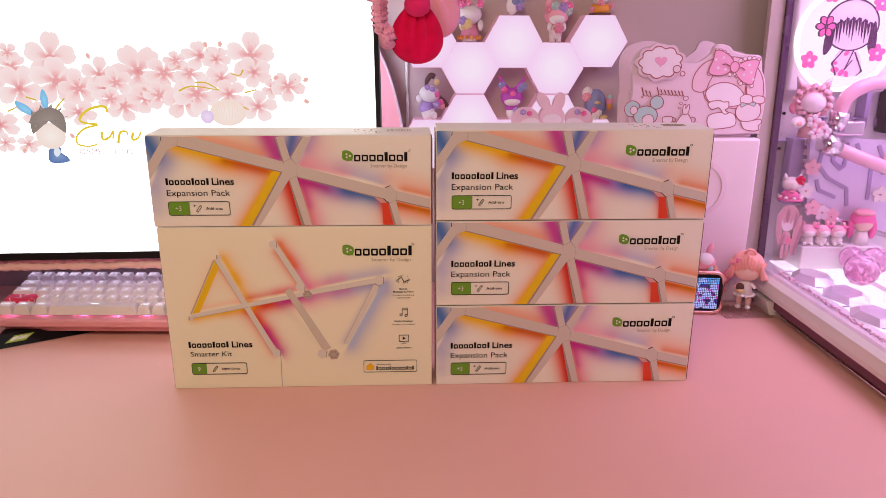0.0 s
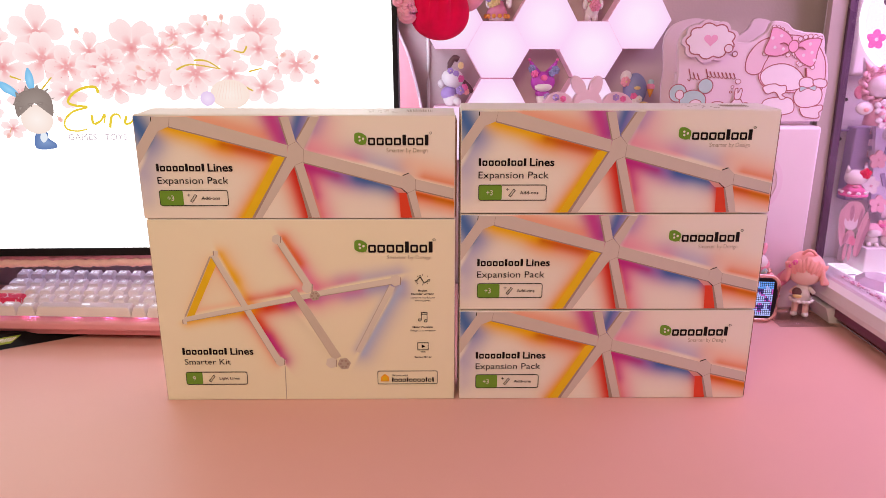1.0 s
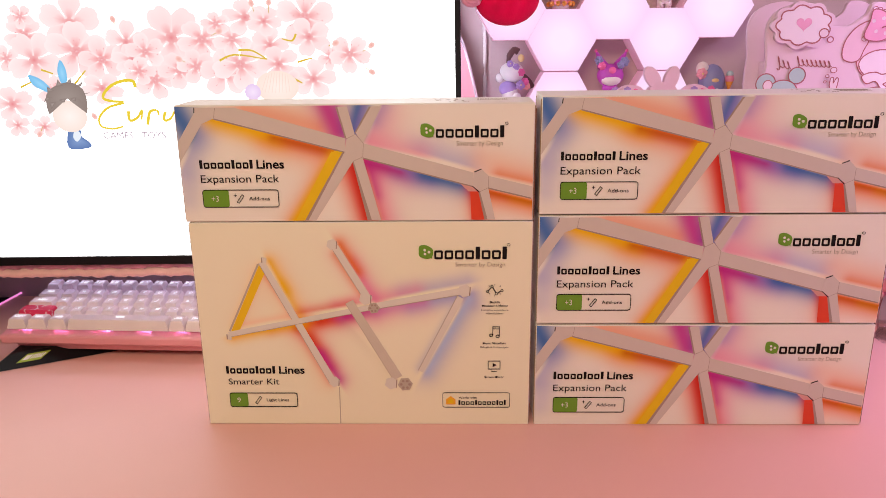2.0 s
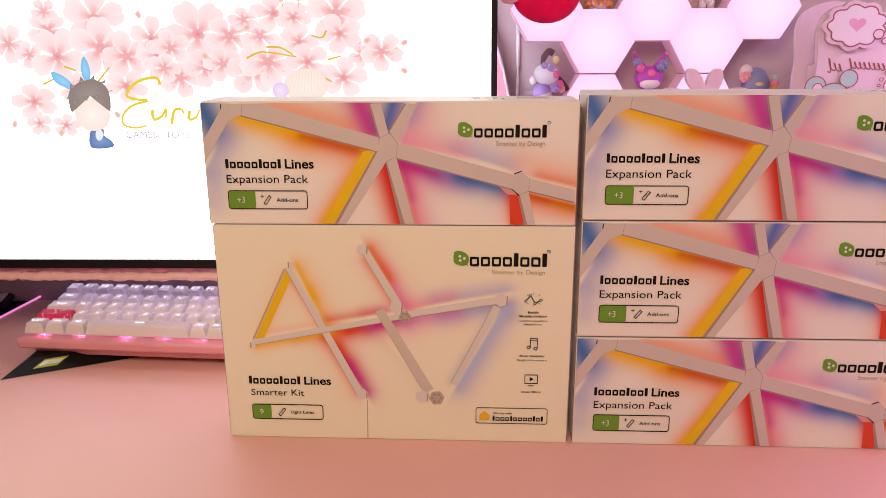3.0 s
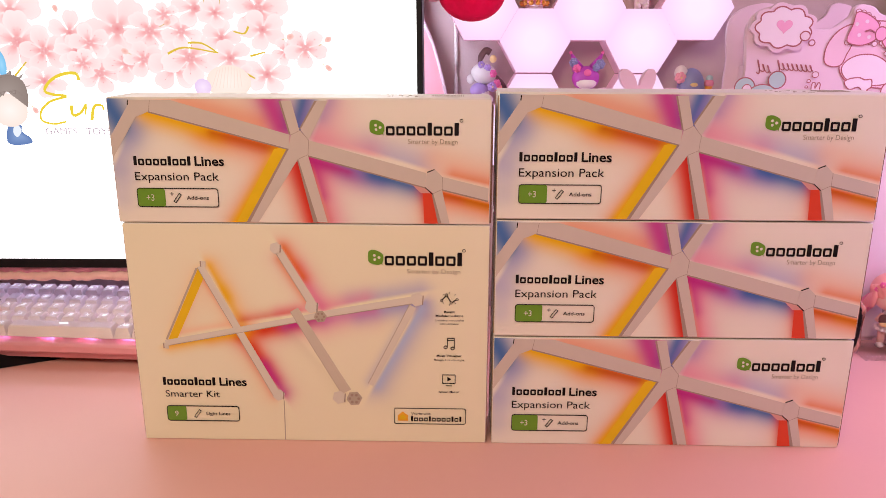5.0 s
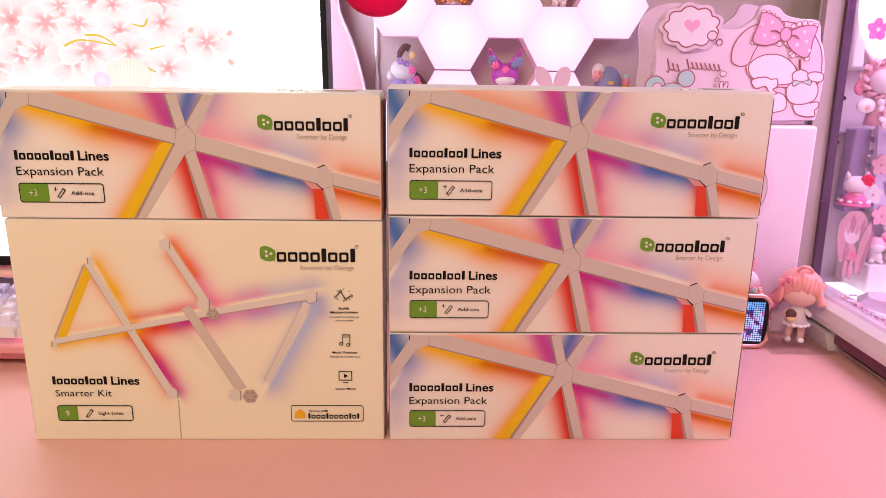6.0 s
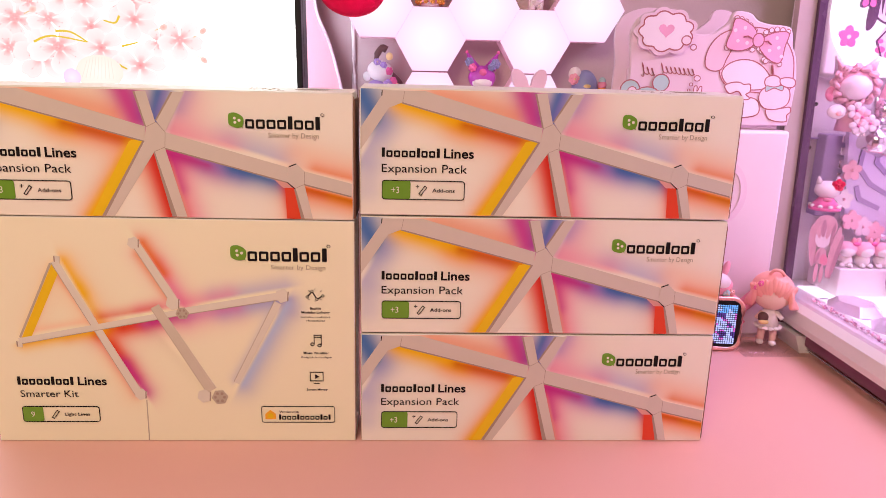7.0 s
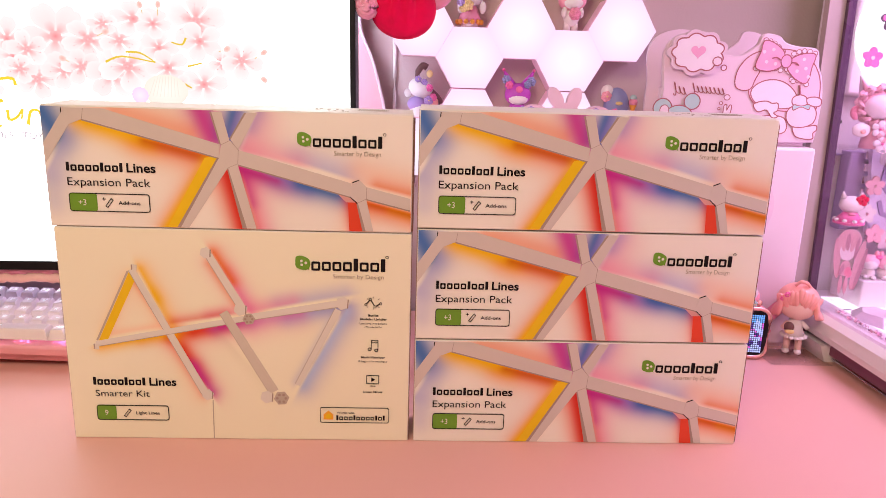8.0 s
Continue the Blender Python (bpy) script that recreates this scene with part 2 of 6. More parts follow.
# ---- mesh helpers ----
class Shape:
    """Gathers solids of several materials into one mesh."""

    def __init__(self):
        self.bm, self.mats = bmesh.new(), []

    def _mark(self, faces, m, smooth):
        if m not in self.mats:
            self.mats.append(m)
        for f in faces:
            f.material_index, f.smooth = self.mats.index(m), smooth

    def _faces(self, verts):
        return {f for v in verts for f in v.link_faces}

    def box(self, x0, y0, z0, x1, y1, z1, m, bevel=0.0, turn=None):
        mx = Matrix.Translation(((x0 + x1) / 2, (y0 + y1) / 2, (z0 + z1) / 2)) @ (turn or Matrix()) @ Matrix.Diagonal((x1 - x0, y1 - y0, z1 - z0, 1))
        vs = bmesh.ops.create_cube(self.bm, size=1, matrix=mx)["verts"]
        fs = self._faces(vs)
        self._mark(fs, m, False)
        if bevel:
            es = {e for v in vs for e in v.link_edges}
            r = bmesh.ops.bevel(self.bm, geom=list(es), offset=bevel, segments=2, profile=0.5, affect="EDGES")
            self._mark(r["faces"], m, True)
        return self

    def ball(self, c, r, m, u=16, v=10, turn=None):
        r = (r, r, r) if isinstance(r, (int, float)) else r
        mx = Matrix.Translation(c) @ (turn or Matrix()) @ Matrix.Diagonal((*r, 1))
        vs = bmesh.ops.create_uvsphere(self.bm, u_segments=u, v_segments=v, radius=1, matrix=mx)["verts"]
        self._mark(self._faces(vs), m, True)
        return self

    def rod(self, a, b, r0, r1, m, n=14, smooth=True):
        a, b = Vector(a), Vector(b)
        mx = Matrix.Translation((a + b) / 2) @ (b - a).to_track_quat("Z", "Y").to_matrix().to_4x4()
        vs = bmesh.ops.create_cone(self.bm, cap_ends=True, segments=n, radius1=r0, radius2=r1, depth=(b - a).length, matrix=mx)["verts"]
        fs = self._faces(vs)
        self._mark(fs, m, smooth)
        for f in fs:
            if len(f.verts) > 4:
                f.smooth = False
        return self

    def prism(self, pts, y0, y1, m, smooth=False):
        """Extrudes an outline of (x, z) from the front y0 to the back y1."""
        bm = self.bm
        a = [bm.verts.new((x, y0, z)) for x, z in pts]
        b = [bm.verts.new((x, y1, z)) for x, z in pts]
        k = len(pts)
        fs = [bm.faces.new(a), bm.faces.new(b[::-1])]
        self._mark(fs, m, False)
        sides = [bm.faces.new((a[i], b[i], b[(i + 1) % k], a[(i + 1) % k])) for i in range(k)]
        self._mark(sides, m, smooth)
        bmesh.ops.recalc_face_normals(bm, faces=fs + sides)
        return self

    def tube(self, pts, r, m, n=10, closed=False):
        pts = [Vector(p) for p in pts]
        k, rings = len(pts), []
        for i, p in enumerate(pts):
            d = (pts[(i + 1) % k] - pts[i - 1]) if closed else (pts[min(i + 1, k - 1)] - pts[max(i - 1, 0)])
            q = d.to_track_quat("Z", "Y")
            rad = r[i] if isinstance(r, (list, tuple)) else r
            rings.append([self.bm.verts.new(p + q @ Vector((rad * math.cos(6.2832 * j / n), rad * math.sin(6.2832 * j / n), 0))) for j in range(n)])
        fs = []
        for i in range(k if closed else k - 1):
            a, b = rings[i], rings[(i + 1) % k]
            fs += [self.bm.faces.new((a[j], a[(j + 1) % n], b[(j + 1) % n], b[j])) for j in range(n)]
        if not closed:
            fs += [self.bm.faces.new(rings[0][::-1]), self.bm.faces.new(rings[-1])]
        self._mark(fs, m, True)
        bmesh.ops.recalc_face_normals(self.bm, faces=fs)
        return self

    def band(self, pts, w, y0, y1, m, closed=False):
        """A flat ribbon of width w along (x, z) points, mitred at its bends."""
        pts = [Vector(p) for i, p in enumerate(pts) if i == 0 or (Vector(p) - Vector(pts[i - 1])).length > 1e-6]
        if closed and (pts[0] - pts[-1]).length < 1e-6:
            pts.pop()
        k, left, right = len(pts), [], []
        for i, p in enumerate(pts):
            d0 = p - (pts[i - 1] if closed or i else p)
            d1 = (pts[(i + 1) % k] if closed or i < k - 1 else p) - p
            d = (d0.normalized() if d0.length else Vector((0, 0))) + (d1.normalized() if d1.length else Vector((0, 0)))
            d = d.normalized() if d.length > 1e-6 else d1.normalized()
            ref = d1 if d1.length else d0
            grow = min(1 / max(d.dot(ref.normalized()), 0.3), 1.6)
            n = Vector((-d.y, d.x)) * w / 2 * grow
            left.append(p + n)
            right.append(p - n)
        rows = [[self.bm.verts.new((q.x, y, q.y)) for q in side] for side, y in ((left, y0), (right, y0), (right, y1), (left, y1))]
        fs = []
        for i in range(k if closed else k - 1):
            n = (i + 1) % k
            fs += [self.bm.faces.new((rows[a][i], rows[a][n], rows[(a + 1) % 4][n], rows[(a + 1) % 4][i])) for a in range(4)]
        if not closed:
            fs += [self.bm.faces.new([r[e] for r in rows]) for e in (0, -1)]
        self._mark(fs, m, False)
        bmesh.ops.recalc_face_normals(self.bm, faces=fs)
        return self

    def mesh(self, name):
        me = bpy.data.meshes.new(name)
        self.bm.to_mesh(me)
        self.bm.free()
        for m in self.mats:
            me.materials.append(m)
        return me


def part(name, shape, parent=None, label=""):
    ob = new(name, shape.mesh(name) if isinstance(shape, Shape) else shape)
    if parent:
        ob.parent = parent
    return tagged(ob, label)


def thing(name, label, category, at=(0, 0, 0), group="", kind="", rz=0.0):
    ob = new(name)
    ob.empty_display_size = 0.02
    ob.matrix_basis = pose(*at, 0, 0, rz)
    return tagged(ob, label, category, group, kind)


def ellipse(cx, cz, rx, rz, n=20, turn=0.0):
    c, s = math.cos(turn), math.sin(turn)
    return [(cx + rx * math.cos(a) * c - rz * math.sin(a) * s, cz + rx * math.cos(a) * s + rz * math.sin(a) * c) for a in (6.28319 * i / n for i in range(n))]


def rrect(x0, z0, x1, z1, r, n=4):
    out = []
    for cx, cz, a0 in ((x1 - r, z1 - r, 0), (x0 + r, z1 - r, 90), (x0 + r, z0 + r, 180), (x1 - r, z0 + r, 270)):
        out += [(cx + r * math.cos(radians(a0 + 90 * i / n)), cz + r * math.sin(radians(a0 + 90 * i / n))) for i in range(n + 1)]
    return out


def smooth_line(pts, per=6, closed=False):
    """Catmull-Rom through a few control points."""
    k, out = len(pts), []
    for i in range(k if closed else k - 1):
        p = [pts[(i + j) % k] if closed else pts[min(max(i + j, 0), k - 1)] for j in (-1, 0, 1, 2)]
        for s in range(per):
            t = s / per
            out.append(tuple(0.5 * (2 * p[1][c] + (p[2][c] - p[0][c]) * t + (2 * p[0][c] - 5 * p[1][c] + 4 * p[2][c] - p[3][c]) * t * t + (3 * p[1][c] - p[0][c] - 3 * p[2][c] + p[3][c]) * t ** 3) for c in range(len(pts[0]))))
    return out if closed else out + [tuple(pts[-1])]


def lettering(words, x, z, width, height, y, m, thick=0.0, slant=0.0):
    """Flat lettering in the built-in font, fitted into a width and a capital height, standing in the plane y."""
    cu = bpy.data.curves.new("lettering", "FONT")
    cu.body, cu.extrude, cu.offset, cu.shear, cu.resolution_u = words, 0.0, thick, slant, 3
    ob = new("lettering", cu)
    dg = bpy.context.evaluated_depsgraph_get()
    me = bpy.data.meshes.new_from_object(ob.evaluated_get(dg))
    bpy.data.objects.remove(ob)
    co = np.zeros(len(me.vertices) * 3)
    me.vertices.foreach_get("co", co)
    co = co.reshape(-1, 3)
    x0, x1 = co[:, 0].min(), co[:, 0].max()
    out = np.stack([x + (co[:, 0] - x0) * width / (x1 - x0), np.full(len(co), y), z + co[:, 1] * height / 0.72], 1)
    me.vertices.foreach_set("co", out.ravel())
    me.materials.clear()
    me.materials.append(m)
    me.update()
    return me


def inked_grid(name, w, h, step, colour_at, y=0.0, m=None):
    """A flat sheet w by h in the plane y whose colour layer is worked out by colour_at(X, Z)."""
    nx, nz = int(w / step) + 1, int(h / step) + 1
    X, Z = np.meshgrid(np.linspace(0, w, nx), np.linspace(0, h, nz))
    co = np.stack([X.ravel(), np.full(X.size, y), Z.ravel()], 1)
    i = (np.arange(nz - 1)[:, None] * nx + np.arange(nx - 1)[None, :]).ravel()
    me = bpy.data.meshes.new(name)
    me.from_pydata(co.tolist(), [], np.stack([i, i + 1, i + nx + 1, i + nx], 1).tolist())
    col = np.ones((X.size, 4))
    col[:, :3] = colour_at(X.ravel(), Z.ravel())
    at = me.color_attributes.new("ink", "FLOAT_COLOR", "POINT")
    at.data.foreach_set("color", col.ravel())
    me.materials.append(m)
    return me


def glows(X, Z, paper, rows, spread=1.0):
    """Soft printed glows: each row is a stroke ax, az, bx, bz (mm), its reach, which side (1 left, -1 right, 0 both), strength, colour."""
    col = np.tile(np.array(paper), (len(X), 1))
    for ax, az, bx, bz, reach, side, strength, c in sorted(rows, key=lambda r: -r[4]):
        dx, dz = bx - ax, bz - az
        t = np.clip(((X - ax) * dx + (Z - az) * dz) / (dx * dx + dz * dz), 0, 1)
        d = np.hypot(X - ax - t * dx, Z - az - t * dz)
        a = strength * np.exp(-(d / (reach * spread)) ** 2)
        if side:
            s = side * (dx * (Z - az) - dz * (X - ax)) / math.hypot(dx, dz)
            a = a * np.clip(0.5 + s / 3, 0, 1)
        col = col * (1 - a[:, None]) + np.array(c) * a[:, None]
    return col


# ---- the room ----
def structure(name, shape, label, category):
    return tagged(new(name, shape.mesh(name)), label, category, kind="structure")


structure("floor", Shape().box(-2.2, -2.6, -0.80, 2.2, 0.4, -0.75, M["room"]), "pale room floor under the desk", "floor")
structure("wall_north", Shape().box(-2.2, 0.385, -0.75, 2.2, 0.48, 2.4, M["wall"]), "plain pinkish beige painted wall behind the desk", "wall")
structure("wall_south", Shape().box(-2.2, -2.7, -0.75, 2.2, -2.6, 2.4, M["room"]), "plain pale room wall", "wall")
structure("wall_west", Shape().box(-2.3, -2.7, -0.75, -2.2, 0.48, 2.4, M["room"]), "plain pale room wall", "wall")
structure("wall_east", Shape().box(2.2, -2.7, -0.75, 2.3, 0.48, 2.4, M["room"]), "plain pale room wall", "wall")
structure("ceiling", Shape().box(-2.3, -2.7, 2.4, 2.3, 0.48, 2.45, M["room"]), "plain pale ceiling", "ceiling")

desk = thing("desk", "wide desk covered with a smooth salmon pink desk mat", "desk", (0, 0, 0))
part("tabletop", Shape().box(-1.3, -1.0, -0.034, 1.3, 0.383, -0.004, M["black"], 0.003), desk, "black table top edge")
part("desk_mat", Shape().box(-0.73, -0.98, -0.004, 1.25, 0.375, 0.0, M["desk"], 0.0015), desk, "salmon pink desk mat")
for lx in (-1.22, 1.22):
    for ly in (-0.92, 0.32):
        part("leg", Shape().box(lx - 0.03, ly - 0.03, -0.75, lx + 0.03, ly + 0.03, -0.034, M["black"]), desk)

# ---- cartons ----
INK = M["ink"]


def leaf_mark(c, x, z, w, m, dot):
    """Round leaf badge with four dots."""
    pts = smooth_line([(0.06, 0.92), (0.0, 0.55), (0.04, 0.22), (0.30, 0.06), (0.62, 0.0), (0.86, 0.06), (0.93, -0.03), (0.92, 0.12), (1.0, 0.34), (0.98, 0.66), (0.78, 0.86), (0.42, 1.0)], 4, True)
    leaf = part("brand_leaf", Shape().prism([(x + a * w, z + b * w) for a, b in pts], -0.0009, -0.0004, m), c, "green leaf with pale dots")
    for a, b, q in ((0.42, 0.64, 0.095), (0.72, 0.50, 0.10), (0.44, 0.36, 0.095)):
        part("leaf_dot", Shape().prism(ellipse(x + a * w, z + b * w, w * q, w * q, 10), -0.0011, -0.0009, dot), leaf)


def word_mark(c, x, z, w, h, beats, gap, weight=0.0):
    """A brand name as plain shapes: a row of square-cornered frames (o) and taller solid blocks (l)."""
    weight = weight or h * 0.26
    unit = (w - gap * (len(beats) - 1)) / sum(0.5 if b == "l" else 1.0 for b in beats)
    for b in beats:
        s = Shape()
        if b == "o":
            wide, k = unit, weight / 2
            s.band(rrect(x + k, z + k, x + wide - k, z + h - k, h * 0.06, 2), weight, -0.0008, -0.0004, INK, True)
        else:
            wide = unit * 0.5
            s.prism(rrect(x, z, x + wide, z + h * 1.4, h * 0.06, 2), -0.0008, -0.0004, INK)
        part("brand_block", s, c)
        x += wide + gap


def quad(s, pts, m, y=0.0):
    s.prism([(a * 0.001, b * 0.001) for a, b in pts], -0.0004 - y, -0.0002, m)


def bar(s, ax, az, bx, bz, w, m, y=0.0):
    d = math.hypot(bx - ax, bz - az)
    nx, nz = -(bz - az) / d * w / 2, (bx - ax) / d * w / 2
    quad(s, [(ax + nx, az + nz), (ax - nx, az - nz), (bx - nx, bz - nz), (bx + nx, bz + nz)], m, y)


def hub(s, x, z, r, m, y=0.0, turn=0.3):
    quad(s, [(x + r * math.cos(turn + i * math.pi / 3), z + r * math.sin(turn + i * math.pi / 3)) for i in range(6)], m, y)


def carton_body(c, w, h, d):
    """Folded card box: body shell, its lid seam, and raw side edges showing the brown core."""
    part("box_body", Shape().box(0, 0, 0, w, d, h, M["paper"], 0.0007), c)
    for x in (-0.0002, w + 0.0002):
        part("card_edge", Shape().box(x - 0.0003, 0.0012, 0.002, x + 0.0003, 0.0030, h - 0.002, M["kraft"]), c, "raw brown card edge")
        part("card_edge", Shape().box(x - 0.0003, d - 0.006, 0.002, x + 0.0003, d - 0.0045, h - 0.002, M["kraft"]), c, "raw brown card edge")
    part("lid_seam", Shape().box(0.001, 0.0016, h - 0.0001, w - 0.001, 0.0022, h + 0.00015, M["ink_grey"]), c)


def carton_top(w, h, d, seed):
    """Small print on the lid: a bar code and rows of unreadable marks."""
    s, rng = Shape(), random.Random(seed)
    x = w - 0.048
    while x < w - 0.022:
        b = rng.choice((0.0004, 0.0007, 0.001))
        s.box(x, 0.022, h, x + b * 0.7, 0.036, h + 0.0003, M["ink_grey"])
        x += b + rng.choice((0.0005, 0.0008))
    for i in range(14):
        a = w - 0.095 + rng.random() * 0.04
        s.box(a, 0.012 + 0.007 * (i % 4), h, a + 0.001 + rng.random() * 0.002, 0.0130 + 0.007 * (i % 4), h + 0.0003, M["ink_grey"])
    return s


def label_strip(thing_ob, x, z, w, h, split, number, words, nx, wx, ww):
    """Rounded tag: a green number field and an outlined field with a rod sign."""
    part("tag_number", Shape().prism(rrect(x, z, x + split, z + h, 0.0022), -0.0008, -0.0004, M["green"]), thing_ob, "green number field")
    s = Shape()
    s.band(rrect(x, z, x + w, z + h, 0.0022), 0.0006, -0.0010, -0.0004, INK, True)
    cx, cz = x + split + 0.010, z + h / 2
    s.band([(cx - 0.0032, cz - 0.003), (cx + 0.0016, cz + 0.0035), (cx + 0.0032, cz + 0.0022), (cx - 0.0016, cz - 0.0042)], 0.0005, -0.0009, -0.0004, INK, True)
    if number.startswith("+"):
        s.band([(cx - 0.0058, cz + 0.0030), (cx - 0.0030, cz + 0.0030)], 0.0004, -0.0009, -0.0004, INK)
        s.band([(cx - 0.0044, cz + 0.0016), (cx - 0.0044, cz + 0.0044)], 0.0004, -0.0010, -0.0004, INK)
    part("tag_outline", s, thing_ob)
    part("tag_number_print", lettering(number, nx, z + h * 0.33, len(number) * 0.0032, h * 0.36, -0.0011, M["paper"]), thing_ob)
    part("tag_words", lettering(words, wx, z + h * 0.40, ww, h * 0.21, -0.0009, INK, 0.012), thing_ob)


PAPER = (0.93, 0.885, 0.815)
YEL, ORA, RED, MAG, VIO, BLU = (0.92, 0.53, 0.0), (0.84, 0.17, 0.006), (0.76, 0.035, 0.015), (0.60, 0.03, 0.34), (0.30, 0.22, 0.64), (0.03, 0.15, 0.50)
SAL, PNK, PERI = (0.95, 0.45, 0.26), (0.86, 0.25, 0.46), (0.36, 0.37, 0.74)
DEEP = (0.60, 0.10, 0.004)
PACK_GLOWS = (
    (134, 58, 96, 0, 6, 0, 0.95, YEL), (150, 46, 161, 2, 12, 0, 0.8, RED), (38, 90, 88, 76, 13, -1, 0.75, YEL),
    (50, 103, 128, 84, 17, 0, 0.4, SAL), (60, 98, 120, 82, 9, 0, 0.45, ORA),
    (128, 106, 140, 80, 14, 0, 0.8, MAG), (139, 104, 143, 80, 5, -1, 0.5, (0.30, 0.06, 0.40)),
    (0, 98, 10, 80, 15, 0, 0.95, BLU), (22, 86, 2, 50, 14.4, 1, 0.54, PERI), (6, 40, 4, 22, 12, 0, 0.35, PERI),
    (84, 74, 138, 60, 18.7, -1, 0.58, SAL), (78, 80, 142, 63, 12, -1, 0.95, ORA), (30, 92, 84, 77, 9, -1, 1, YEL),
    (140, 60, 102, 2, 17, -1, 0.32, SAL), (128, 40, 102, 0, 12, -1, 0.8, ORA),
    (158, 103, 152, 80, 9, 0, 0.95, BLU), (163, 103, 155, 82, 4, 0, 0.6, VIO),
    (172, 92, 163, 70, 22.1, 1, 0.5, PNK), (176, 101, 170, 90, 9, 1, 0.5, VIO), (166, 68, 205, 58, 14, 1, 0.55, PNK), (210, 60, 246, 49, 15, 1, 0.55, PERI),
    (160, 55, 200, 45, 18.7, -1, 0.4, PNK), (160, 57, 196, 47, 12, -1, 0.95, MAG), (192, 48, 216, 41, 11, -1, 0.9, VIO), (212, 43, 250, 32, 10, -1, 0.95, BLU), (205, 44, 240, 33, 17, -1, 0.25, PERI),
    (144, 48, 158, 2, 13.6, 0, 0.4, SAL), (152, 52, 164, 2, 8, 0, 1, RED), (163, 46, 174, 0, 15, 1, 0.75, PNK), (162, 50, 168, 25, 7, 1, 0.6, MAG),
    (84, 76, 143, 61, 7, -1, 0.85, DEEP), (132, 58, 98, 0, 9, 1, 0.75, ORA), (152, 50, 164, 2, 6, 0, 0.8, (0.62, 0.025, 0.01)), (128, 103, 137, 80, 8, 0, 0.7, MAG), (160, 54, 190, 46, 6, -1, 0.8, (0.52, 0.02, 0.26)), (268, 27, 305, 18, 5, -1, 0.8, DEEP),
    (255, 26, 257, 0, 15.3, 0, 0.36, SAL), (254, 28, 258, 0, 7, 0, 1, RED),
    (262, 54, 306, 42, 13.6, 0, 0.4, SAL), (276, 40, 306, 33, 8, 1, 0.7, ORA), (268, 22, 306, 12, 13.6, 0, 0.5, SAL), (270, 28, 306, 19, 11, -1, 1, ORA), (290, 22, 306, 18, 6, -1, 0.6, YEL),
)


def loose(c, name, quads, m, y):
    for q in quads:
        s = Shape()
        quad(s, q, m, y)
        part(name, s, c)


def pack_art(s, c):
    """Light bars and hubs printed on the pack."""
    L, D = M["line"], M["line_dark"]
    quad(s, [(98, 1), (132, 61), (139, 62.4), (143, 60), (106.5, 1)], M["yellow"])
    quad(s, [(251.5, 26), (258.5, 26), (264.5, 1), (252.5, 1)], M["red"])
    quad(s, [(242, 33.6), (253, 31), (258.5, 26), (250, 26)], M["facet"], 0.00003)
    for a in (((33, 90.4), (144, 61.4), (144, 60.1), (33, 89.2)), ((144, 61.2), (109, 1), (106, 1), (141.6, 60.4)), ((159, 56.2), (253, 31.2), (253, 30), (159, 55)), ((151, 53.2), (165, 1), (161.2, 1), (150, 53)), ((267, 29.4), (304.5, 20.2), (304.5, 19), (267, 28.2)), ((146, 72.4), (139, 99), (137.6, 99), (144.6, 72.8)), ((154, 76.8), (168, 99), (166, 99), (153, 77.4)), ((260, 25.8), (266.6, 1), (263.8, 1), (258.4, 26.2)), ((17, 95), (0.4, 70), (0.4, 67), (18, 92))):
        quad(s, a, D, 0.00005)
    for a in (((36, 99.2), (51, 99.2), (145, 72.4), (144, 61.2), (33, 90.4)), ((144, 61.4), (151, 53.2), (116, 1), (109, 1)), ((151, 53.2), (159, 56.4), (173, 1), (165, 1)), ((160, 68.2), (254.5, 42.4), (253, 31), (159, 56.2)), ((139.2, 99.2), (147.4, 99.2), (153.2, 75.4), (146, 72.2)), ((168, 99.2), (176.6, 99.2), (160, 68.2), (154, 76.8)), ((267.4, 39.4), (304.8, 30.2), (304.8, 20.2), (267, 29.4)), ((260, 25.6), (267, 28.8), (273.2, 1), (266.6, 1)), ((17, 95), (23, 86.4), (0.4, 52.6), (0.4, 70))):
        loose(c, "printed_light_bar", [a], L, 0.0001)
    loose(c, "printed_hub", [[(17, 99.2), (36, 99.2), (33.4, 90.2), (23, 86), (16.8, 94.6)]], L, 0.00015)
    loose(c, "printed_hub", [[(146, 72.2), (153.6, 76), (160.2, 68.2), (159.2, 56.6), (151, 53), (143.8, 61.2)]], L, 0.00015)
    loose(c, "printed_hub", [[(254.8, 43), (261, 45.6), (267.4, 39.4), (267.2, 29.2), (260, 25.8), (253, 31)]], L, 0.00015)
    for a in (((146, 72.2), (153.6, 76)), ((153.6, 76), (160.2, 68.2)), ((160.2, 68.2), (159.2, 56.6)), ((159.2, 56.6), (151, 53)), ((35, 99), (33.4, 90.4)), ((267.4, 39.4), (267.2, 29.2)), ((267.2, 29.2), (260, 25.8))):
        bar(s, *a[0], *a[1], 0.35, D, 0.0002)
    for a in (((17.4, 99.2), (17, 95)), ((253.2, 30.8), (259.4, 25.2)), ((255, 43), (261, 45.4))):
        bar(s, *a[0], *a[1], 0.8, M["black"], 0.0002)


